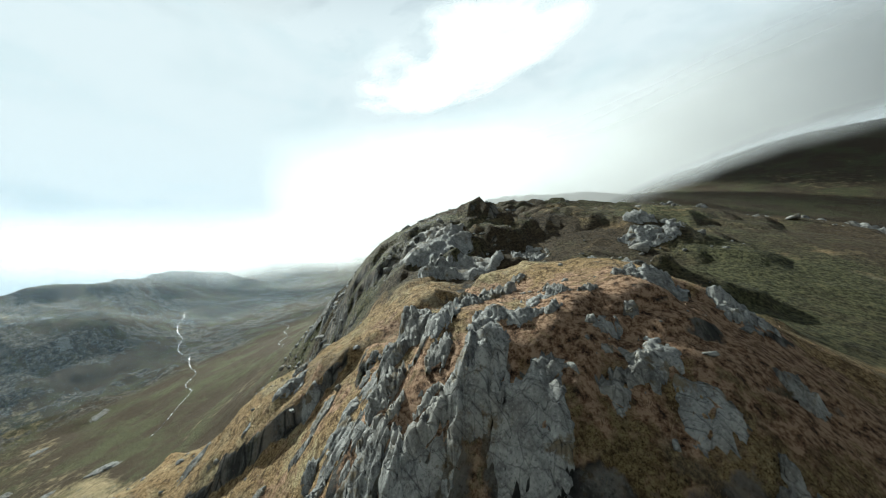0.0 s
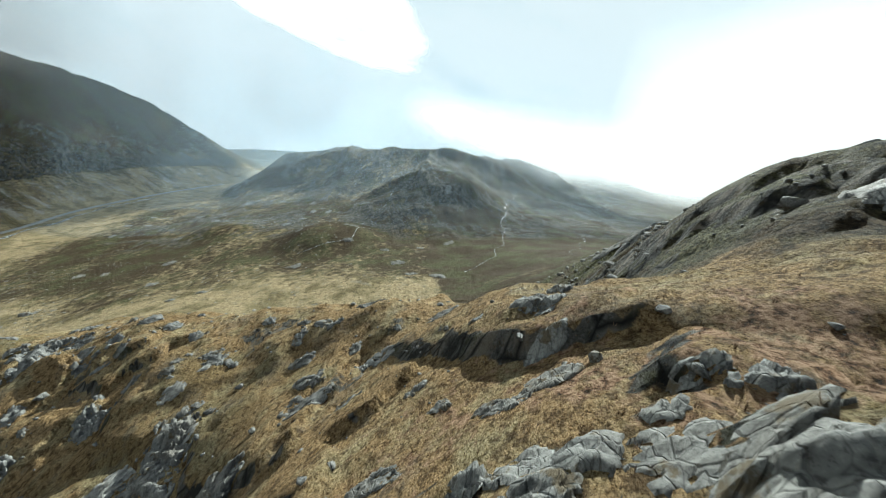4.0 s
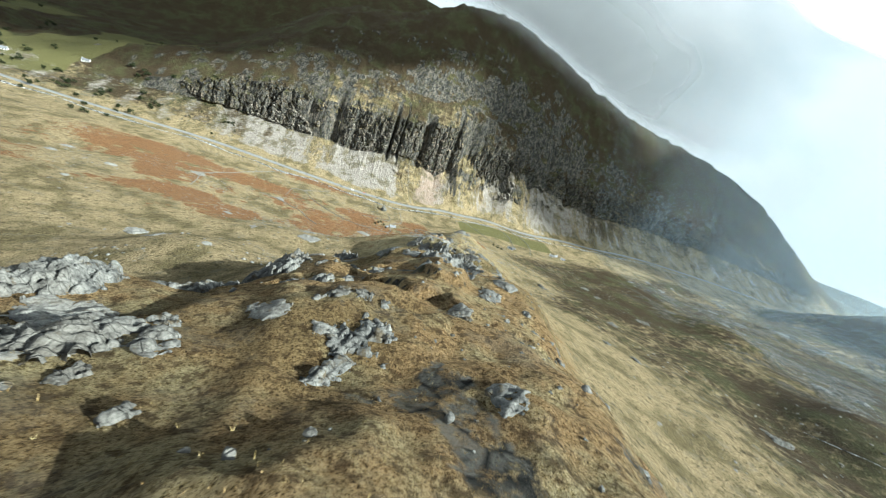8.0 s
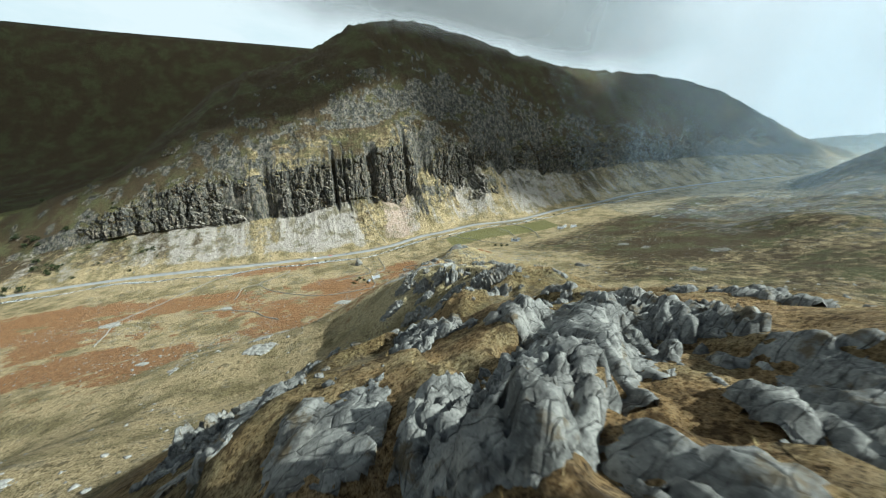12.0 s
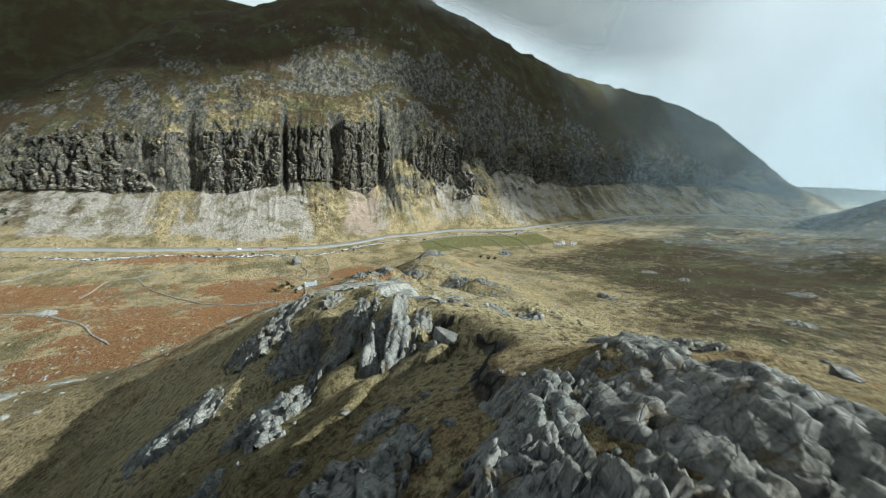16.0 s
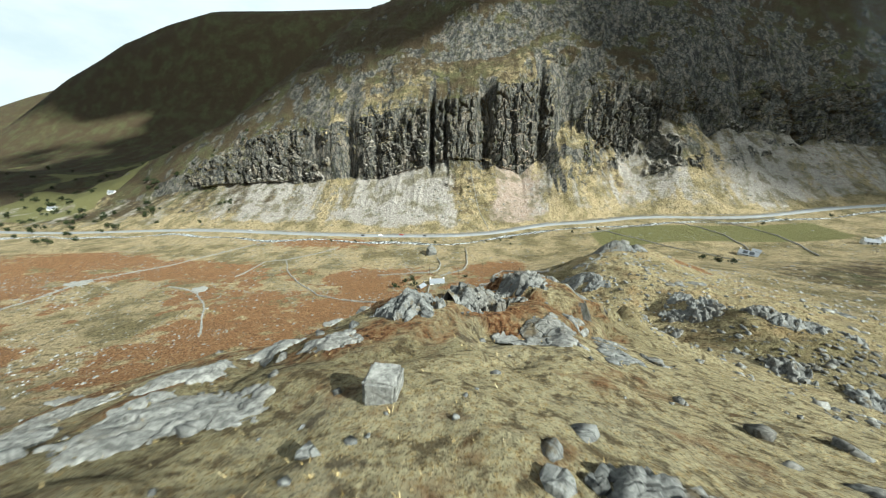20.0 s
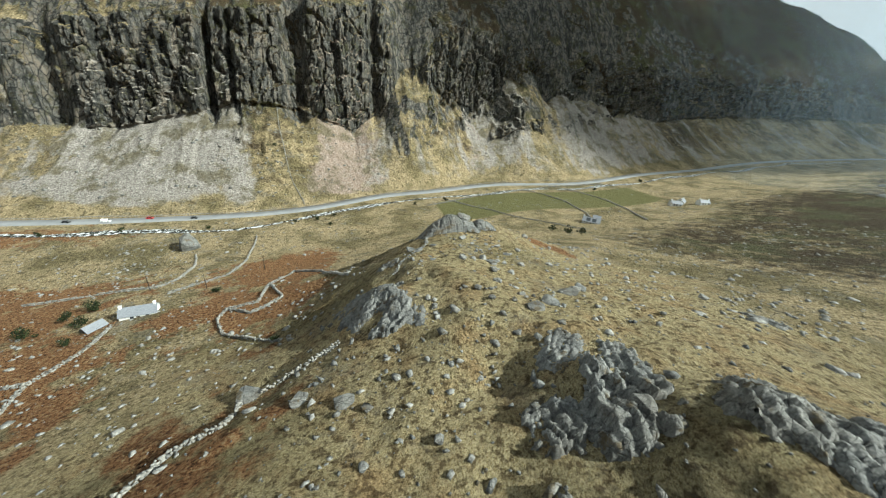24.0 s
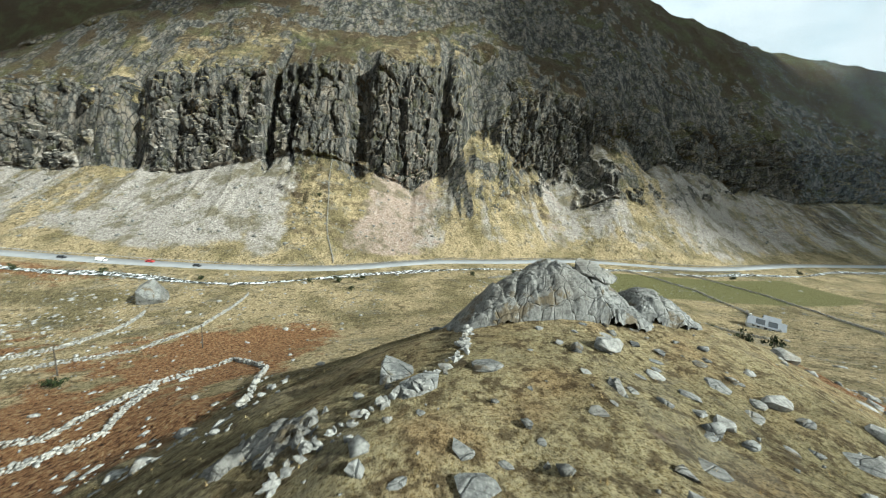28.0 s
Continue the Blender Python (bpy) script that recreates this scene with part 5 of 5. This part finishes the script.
def stream(line, width, label):
    """A narrow hill stream over boulders, lying in the turf."""
    pts = np.array(line, float)
    run_ = np.concatenate([[0], np.cumsum(np.hypot(*np.diff(pts, axis=0).T))])
    s = np.arange(0, run_[-1], 4.0)
    px, py = np.interp(s, run_, pts[:, 0]) + 3 * np.sin(s / 11), np.interp(s, run_, pts[:, 1]) + 4 * np.sin(s / 17 + 1)
    tx, ty = np.gradient(px), np.gradient(py)
    norm = np.hypot(tx, ty)
    w_ = (width * (0.7 + 0.5 * np.sin(s / 9) ** 2))[:, None] * np.array([-0.5, 0.5])
    QX, QY = px[:, None] - (ty / norm)[:, None] * w_, py[:, None] + (tx / norm)[:, None] * w_
    ob = sheet("stream", QX, QY, ground_at(QX.ravel(), QY.ravel()).reshape(QX.shape) + 0.35, WATER)
    return tagged(ob, label, "water", kind="structure")


stream([(700, -960), (647, -922), (514, -879), (388, -854), (256, -805), (213, -774), (196, -757)], 0.85, "white mountain stream falling past a knoll")
stream([(600, -640), (494, -610), (397, -606), (344, -592), (322, -575), (302, -525)], 0.8, "white stream winding over the upland pasture")
stream([(420, -1020), (271, -931), (180, -870)], 0.8, "thin white stream on the hillside")

# ---- trees and bushes ----
LEAF, n = material("leaves")
shade = n.add("ShaderNodeNewGeometry").outputs["Random Per Island"]
surface(n, n.ramp(shade, (0.0, (0.012, 0.02, 0.007)), (0.6, (0.04, 0.06, 0.018)), (1.0, (0.10, 0.11, 0.035))), 0.8, None, 0, 0, 0.2)
BARK, n = material("bark")
surface(n, n.ramp(n.noise(n.place, 4.0, 5.0), (0.3, (0.05, 0.04, 0.03)), (0.7, (0.16, 0.13, 0.10))), 0.95, n.noise(n.place, 9.0, 4.0), 0.6, 0.05)


def tree_parts(seed, low=False):
    """Meshes of a trunk with limbs and of a crown of leaf clumps, one unit tall."""
    rng = np.random.default_rng(seed)
    bm = bmesh.new()
    limbs = [((0, 0, -0.05), (0, 0, 0.55), 0.045)] + [((0, 0, 0.15 + 0.08 * k), (0.3 * math.cos(k * 2.2), 0.3 * math.sin(k * 2.2), 0.45 + 0.08 * k), 0.02) for k in range(5)]
    for a, b, r in limbs:
        a, b = Vector(a), Vector(b)
        out = bmesh.ops.create_cone(bm, cap_ends=True, segments=6, radius1=r, radius2=r * 0.45, depth=(b - a).length)
        bmesh.ops.transform(bm, matrix=Matrix.Translation((a + b) / 2) @ (b - a).to_track_quat("Z", "Y").to_matrix().to_4x4(), verts=out["verts"])
    trunk = bpy.data.meshes.new("trunk")
    bm.to_mesh(trunk)
    bm.free()
    trunk.materials.append(BARK)
    verts = []
    lobes = [(rng.normal(0, 0.2), rng.normal(0, 0.2), rng.uniform(0.3 if not low else 0.15, 0.85), rng.uniform(0.14, 0.26)) for _ in range(11)]
    for lx, ly, lz, lr in lobes:
        for _ in range(46):
            d = rng.normal(size=3)
            d = d / np.linalg.norm(d) * lr * rng.uniform(0.55, 1.1)
            c = np.array((lx, ly, lz)) + d
            u, v = rng.normal(size=3), rng.normal(size=3)
            s = rng.uniform(0.03, 0.06)
            verts += [c + u * s, c + v * s, c - (u + v) * s * 0.6]
    crown = bpy.data.meshes.new("crown")
    crown.from_pydata([tuple(v) for v in verts], [], [(3 * k, 3 * k + 1, 3 * k + 2) for k in range(len(verts) // 3)])
    crown.materials.append(LEAF)
    return trunk, crown


TREES = [tree_parts(300 + k, k > 2) for k in range(5)]


def tree(name, kind, x, y, tall, label):
    home = new(name)
    z = float(ground_at(np.array([x]), np.array([y]))[0])
    home.matrix_basis = Matrix.LocRotScale((x, y, z), Euler((0, 0, dice.uniform(0, 6.28))), (tall * dice.uniform(0.9, 1.4),) * 2 + (tall,))
    trunk, crown = TREES[kind]
    for label_, mesh in (("trunk", trunk), ("crown", crown)):
        ob = new(label_, mesh)
        ob.parent = home
    return tagged(home, label, "tree" if name == "tree" else "bush", "valley trees" if name == "tree" else "bushes")


for k, (bx, by, tall) in enumerate([(-56, -157, 4), (-61, -143, 5), (-65, -150, 4), (-52, -170, 3), (-70, -160, 4), (15, -197, 2.5), (-32, 63, 3), (-28, 52, 2), (170, -92, 5), (178, -98, 6), (186, -102, 5), (-20, -140, 3), (-5, -30, 3), (10, -26, 4), (22, -20, 3), (-60, -35, 3), (-110, -34, 3), (-180, -36, 4), (90, 0, 3), (120, 8, 4), (300, 30, 4), (390, 60, 4), (20, -38, 2.5), (-150, -38, 4)]):
    tree("bush", 3 + k % 2, bx, by, tall, "dark green thorn bush by the river pasture")
for k in range(190):
    bx = -520 - 1100 * dice.uniform(0, 1) ** 1.2
    by = float(curve(np.array([bx]), ROAD_Y)[0]) + dice.normal(60, 110)
    tree("tree", k % 3, bx, by, dice.uniform(5, 11), "dark green broadleaf tree on the valley floor")
for k in range(26):
    bx = dice.uniform(-520, -380)
    by = float(curve(np.array([bx]), ROAD_Y)[0]) + dice.uniform(20, 150)
    tree("bush", 3 + k % 2, bx, by, dice.uniform(3, 6), "dark green scrub below the crag")


# ---- houses ----
def box(bm, a, b, bevel=0.0):
    out = bmesh.ops.create_cube(bm, size=1.0)
    bmesh.ops.transform(bm, matrix=Matrix.Translation([(p + q) / 2 for p, q in zip(a, b)]) @ Matrix.Diagonal([abs(q - p) for p, q in zip(a, b)] + [1]), verts=out["verts"])
    if bevel:
        bmesh.ops.bevel(bm, geom=[e for e in bm.edges if all(v in out["verts"] for v in e.verts)], offset=bevel, segments=1, affect="EDGES")


def house(x, y, spin, long, deep, wall, ridge, label, chimneys=(-1, 1), windows=2, panels=0, white=True):
    """A gabled house with its roof slopes, chimneys, windows and door."""
    z = min(float(ground_at(np.array([x + a]), np.array([y + b]))[0]) for a in (-3, 3) for b in (-3, 3))
    home = new("cottage" if long < 14 else "farmhouse")
    home.matrix_basis = pose(x, y, z, 0, 0, spin)
    tagged(home, label, "house")
    bm = bmesh.new()
    h, w_ = long / 2, deep / 2
    v = [bm.verts.new(p) for p in ((-h, -w_, -1.5), (h, -w_, -1.5), (h, w_, -1.5), (-h, w_, -1.5), (-h, -w_, wall), (h, -w_, wall), (h, w_, wall), (-h, w_, wall), (-h, 0, ridge), (h, 0, ridge))]
    for f in ((0, 1, 5, 4), (2, 3, 7, 6), (1, 2, 6, 9, 5), (3, 0, 4, 8, 7), (4, 5, 9, 8), (6, 7, 8, 9), (3, 2, 1, 0)):
        bm.faces.new([v[k] for k in f])
    body = part("wall", bm, LIME if white else ROCK, home, "limewashed stone walls" if white else "stone walls")
    for side in (-1, 1):
        bm = bmesh.new()
        drop = math.hypot(w_, ridge - wall)
        box(bm, (-h - 0.3, 0, 0.02), (h + 0.3, drop + 0.35, 0.16), 0.02)
        angle = math.degrees(math.atan2(ridge - wall, w_))
        roof = part("roof", bm, SLATE, home, "grey slate roof slope")
        roof.matrix_basis = Matrix.Translation((0, 0, ridge)) @ Matrix.Rotation(radians(0 if side > 0 else 180), 4, "Z") @ Matrix.Rotation(radians(-angle), 4, "X")
        for k in range(panels if side < 0 else 0):
            bm = bmesh.new()
            px_ = -h + (k + 1.0) * long / (panels + 1)
            box(bm, (px_ - 1.6, 0.8, 0.17), (px_ + 1.6, drop - 0.6, 0.24), 0.02)
            part("solar_panel", bm, GLASS, roof, "dark roof panel")
    for side in chimneys:
        bm = bmesh.new()
        box(bm, (side * (h - 0.45) - 0.4, -0.45, ridge - 0.6), (side * (h - 0.45) + 0.4, 0.45, ridge + 0.9), 0.04)
        box(bm, (side * (h - 0.45) - 0.48, -0.53, ridge + 0.75), (side * (h - 0.45) + 0.48, 0.53, ridge + 0.95), 0.02)
        part("chimney", bm, LIME if white else ROCK, home)
    for k in range(windows):
        px_ = -h + (k + 0.5) * long / windows + (0.9 if k == 0 else 0)
        for side in (-1, 1):
            bm = bmesh.new()
            box(bm, (px_ - 0.55, side * (w_ + 0.03) - 0.04, 0.9), (px_ + 0.55, side * (w_ + 0.03) + 0.04, wall - 0.35), 0.01)
            window = part("window", bm, SLATE, home, "small dark window")
            bm = bmesh.new()
            box(bm, (px_ - 0.45, side * (w_ + 0.08) - 0.02, 1.0), (px_ + 0.45, side * (w_ + 0.08) + 0.02, wall - 0.45))
            part("pane", bm, GLASS, window)
    bm = bmesh.new()
    box(bm, (-0.5, -w_ - 0.06, 0), (0.5, -w_ + 0.02, 2.0), 0.02)
    part("door", bm, BARK, home, "dark plank door")
    return home


house(-40, -154, 14, 10.5, 5.6, 2.5, 4.6, "whitewashed stone cottage with slate roof and two chimneys")
house(-50, -161, 60, 5.5, 4.0, 1.8, 3.2, "small stone shed with dark roof beside the cottage", (), 1, 0, False)
house(221, -68, -42, 13, 7.0, 2.0, 4.8, "long grey slate-roofed farmhouse beside a green field", (-1,), 5, 2)
house(233, -60, -42, 6, 4.5, 1.8, 3.4, "small slate-roofed outhouse by the farm", (), 2)
for hx_, hy_, sp in ((336, -40, -20), (350, -34, 30), (362, -46, -10)):
    house(hx_, hy_, sp, 10, 6, 3.2, 5.4, "white house in the upper valley pasture", (-1, 1), 3)
for hx_, hy_, sp in ((-900, 60, 10), (-960, 120, 40), (-1040, 70, -20), (-820, 130, 15), (-700, 150, 5)):
    house(hx_, hy_, sp, 13, 7, 4.0, 6.8, "white house among trees on the valley floor", (-1, 1), 4)


# ---- cars on the road ----
PAINTS = []
for label_, tone_ in (("white_paint", (0.75, 0.75, 0.74)), ("dark_paint", (0.02, 0.022, 0.026)), ("red_paint", (0.35, 0.02, 0.02)), ("silver_paint", (0.4, 0.41, 0.42))):
    m_, n = material(label_)
    surface(n, tone_, 0.3, None, 0, 0, 0.5)
    PAINTS.append(m_)
TYRE, n = material("tyre")
surface(n, (0.02, 0.02, 0.02), 0.9, None, 0, 0, 0.2)


def car(x, lane, paint, van, label):
    y = float(curve(np.array([x]), ROAD_Y)[0])
    slope = float(np.gradient(curve(np.array([x - 1, x, x + 1]), ROAD_Y))[1])
    home = new("van" if van else "car")
    home.matrix_basis = pose(x - lane * slope, y + lane, float(curve(np.array([x]), ROAD_Z)[0]) + 0.36, 0, 0, math.degrees(math.atan(slope)))
    tagged(home, label, "van" if van else "car", "cars on the road")
    long, tall = (5.4, 2.1) if van else (4.3, 1.45)
    bm = bmesh.new()
    box(bm, (-long / 2, -0.9, 0.3), (long / 2, 0.9, 0.95), 0.12)
    part("body", bm, PAINTS[paint], home)
    bm = bmesh.new()
    box(bm, (-long / 2 + 0.25 if van else -long * 0.36, -0.82, 0.9), (long * 0.30 if van else long * 0.24, 0.82, tall), 0.22)
    part("cabin", bm, PAINTS[paint] if van else GLASS, home)
    bm = bmesh.new()
    box(bm, (long * 0.26, -0.7, 1.05) if van else (-long * 0.26, -0.68, tall - 0.05), (long * 0.325, 0.7, tall - 0.35) if van else (long * 0.12, 0.68, tall + 0.03), 0.02)
    part("windscreen" if van else "roof", bm, GLASS if van else PAINTS[paint], home)
    for wx in (-long * 0.31, long * 0.31):
        for wy in (-0.85, 0.85):
            bm = bmesh.new()
            bmesh.ops.create_cone(bm, cap_ends=True, segments=14, radius1=0.33, radius2=0.33, depth=0.22, matrix=Matrix.Translation((wx, wy, 0.33)) @ Matrix.Rotation(radians(90), 4, "X"))
            part("wheel", bm, TYRE, home)


car(-128, -1.6, 0, True, "white van driving along the valley road")
car(-76, -1.6, 1, False, "dark car driving along the valley road")
car(-104, 1.6, 2, False, "red car driving along the valley road")
car(-150, -1.6, 1, False, "black car driving along the valley road")
car(-310, 1.6, 3, False, "silver car on the valley road")

# ---- poles by the cottage ----
for px_, py_ in ((-26, -134), (-8, -112), (-50, -128)):
    bm = bmesh.new()
    bmesh.ops.create_cone(bm, cap_ends=True, segments=8, radius1=0.16, radius2=0.11, depth=8.0, matrix=Matrix.Translation((0, 0, 3.6)))
    pole = part("telegraph_pole", bm, BARK)
    pole.location = (px_, py_, float(ground_at(np.array([px_]), np.array([py_]))[0]))
    tagged(pole, "brown wooden telegraph pole in pasture", "pole", "telegraph poles")

# ---- clouds ----
CLOUD, n = material("cloud")
veil = n.add("ShaderNodeVertexColor", layer_name="cover").outputs["Color"]
dense = n.add("ShaderNodeSeparateColor", ("Color", veil)).outputs[0]
wisp = n.noise(n.place, 0.005, 7.0, 0.62, 0.5)
ragged = n.math("ADD", n.math("MULTIPLY", dense, 1.5), n.math("MULTIPLY", n.math("SUBTRACT", wisp, 0.62), 1.7))
amount = n.math("MULTIPLY", n.ramp(ragged, (0.0, 0.0), (0.9, 1.0)), n.ramp(dense, (0.0, 0.0), (0.25, 1.0)))


def finish_cloud(n, amount, front, glow, tone=(1.0, 1.02, 1.03)):
    white = n.add("ShaderNodeMixShader")
    white.inputs[0].default_value = front
    n.tree.links.new(n.add("ShaderNodeBsdfTranslucent", inputs={"Color": (*(glow * c for c in tone), 1)}).outputs[0], white.inputs[1])
    n.tree.links.new(n.add("ShaderNodeBsdfDiffuse", inputs={"Color": (*(0.95 * c for c in tone), 1)}).outputs[0], white.inputs[2])
    fade = n.add("ShaderNodeMixShader", ("Fac", amount))
    n.tree.links.new(n.add("ShaderNodeBsdfTransparent").outputs[0], fade.inputs[1])
    n.tree.links.new(white.outputs[0], fade.inputs[2])
    n.add("ShaderNodeOutputMaterial", ("Surface", fade.outputs[0]))


finish_cloud(n, amount, 0.15, 0.62)
MIST, n = material("mist")
finish_cloud(n, n.math("MULTIPLY", n.add("ShaderNodeSeparateColor", ("Color", n.add("ShaderNodeVertexColor", layer_name="cover").outputs["Color"])).outputs[0], n.ramp(n.noise(n.place, 0.0035, 4.0, 0.5, 0.3), (0.3, 0.75), (0.6, 1.0))), 0.2, 0.6)


HAZE, n = material("haze")
finish_cloud(n, n.add("ShaderNodeSeparateColor", ("Color", n.add("ShaderNodeVertexColor", layer_name="cover").outputs["Color"])).outputs[0], 0.4, 0.6, (0.62, 0.82, 1.0))


def haze(x0, y0, x1, y1, foot, tall, amount_, label):
    """A thin standing veil of moist air across the valley."""
    B, A = np.meshgrid(np.linspace(0, 1, 30), np.linspace(0, 1, 60), indexing="ij")
    fade = np.clip(np.minimum(A, 1 - A) / 0.15, 0, 1) * (1 - step(0.45, 1.0, B)) * amount_
    ob = sheet("haze", x0 + (x1 - x0) * A, y0 + (y1 - y0) * A, foot + tall * B, HAZE, (("cover", np.stack([fade, fade, fade, np.ones_like(A)], -1)),))
    return tagged(ob, label, "haze", kind="structure")


def cloud(cx, cy, z, rx_, ry_, layers, label, rise=16.0, spin=0.0, top=0.92, seed=0, sharp=3.0):
    """A bank of cloud: a few wavy veils over one another, thicker upwards."""
    u = np.linspace(-1, 1, 70)
    A, B = np.meshgrid(u, u)
    c, s = math.cos(radians(spin)), math.sin(radians(spin))
    home = new("cloud")
    home.location = (cx, cy, z)
    tagged(home, label, "cloud", kind="structure")
    for k in range(layers):
        px, py = A * rx_ * c - B * ry_ * s, A * rx_ * s + B * ry_ * c
        edge = np.clip(sharp * (1.0 - np.hypot(A, B)), 0, 1)
        edge = np.clip(edge * (1.25 + 1.5 * fbm(px, py, rx_ * 0.4, 4, seed=seed + k)), 0, 1)
        pz = k * rise + 14 * fbm(px, py, 180, 3, seed=seed + 9 * k)
        amount_ = edge * (top if layers == 1 else 0.45 + (top - 0.45) * k / (layers - 1))
        ob = sheet("veil", px, py, pz, CLOUD, (("cover", np.stack([amount_, amount_, amount_, np.ones_like(A)], -1)),))
        ob.parent = home
    return home


def bank(cx, cy, cz, az, base, away, amounts, label, top, seed, blur):
    """Cloud with a ragged foot, standing in an arc: veils one behind the other. az, base: degrees round the centre and above it."""
    home = new("cloud")
    home.location = (cx, cy, cz)
    tagged(home, label, "cloud", kind="structure")
    for k, (far, amount_) in enumerate(zip(away, amounts)):
        B, A = np.meshgrid(np.linspace(0, 1, 70) ** 1.6, np.linspace(az[0], az[-1], 130), indexing="ij")
        low = np.interp(A, az[::-1], base[::-1]) - 0.6 + 1.3 * fbm(A, A * 0, 9, 4, 0.6, seed=seed + k)
        lift = np.radians(low + (top - low) * B)
        ends = np.clip(np.minimum(A - az[-1], az[0] - A) / blur, 0, 1)
        R = far + 0 * A
        soft_foot = np.clip((np.degrees(lift) - low) / 3.6, 0, 1)
        amount_ = amount_ * ends * soft_foot**1.4 * (1 - step(0.35, 1.0, B))
        ob = sheet("veil", R * np.cos(np.radians(A)), R * np.sin(np.radians(A)), R * np.tan(lift), MIST, (("cover", np.stack([amount_, amount_, amount_, np.ones_like(A)], -1)),))
        ob.parent = home
    return home


bank(-198, -671, 300, [-28, -40, -50, -59, -68, -75, -83, -93, -105, -112, -150, -175], [2.5, 1.0, 2.2, 4.4, 3.8, 1.6, 2.0, 5.0, 6.5, 7.0, 8.0, 8.0], (290, 400, 520), (0.6, 0.7, 0.9), "white cloud lying on the mountain above the spur", 26.0, 3, 18.0)
bank(-198, -671, 300, [4, -6.5, -14, -22, -40, -56], [6.0, 4.0, 2.5, 1.2, 1.2, 3.0], (960, 1300), (0.6, 0.9), "white cloud on the hills at the head of the moor", 13.0, 13, 8.0)
bank(-75, -560, 215, [104, 92, 83, 78, 71, 62, 54, 45, 36], [13.0, 11.6, 12.2, 12.4, 11.6, 9.6, 7.6, 7.0, 8.0], (925, 960, 1000), (0.45, 0.55, 0.6), "white cloud cap on the crest above the crags", 30.0, 23, 24.0)
cloud(1500, 72, 1000, 1400, 600, 1, "white cloud bank above the mountain", 20, -21, 1.0, 61)
cloud(200, 25, 1000, 760, 600, 1, "white cloud above the shoulder of the mountain", 20, 0, 1.0, 65)
cloud(-400, 600, 1000, 1100, 450, 1, "white cloud above the far dark hill", 20, 0, 1.0, 71)
cloud(330, -1740, 1000, 520, 320, 1, "white cloud above the dark hill", 20, 0, 1.0, 81, 1.3)
for hx_, amount_ in ((480, 0.06), (700, 0.08), (1000, 0.10), (1400, 0.12), (1900, 0.18)):
    haze(hx_ - 150, -1500, hx_ + 150, 900, -50, 900, amount_, "thin blue-white haze across the upper valley")
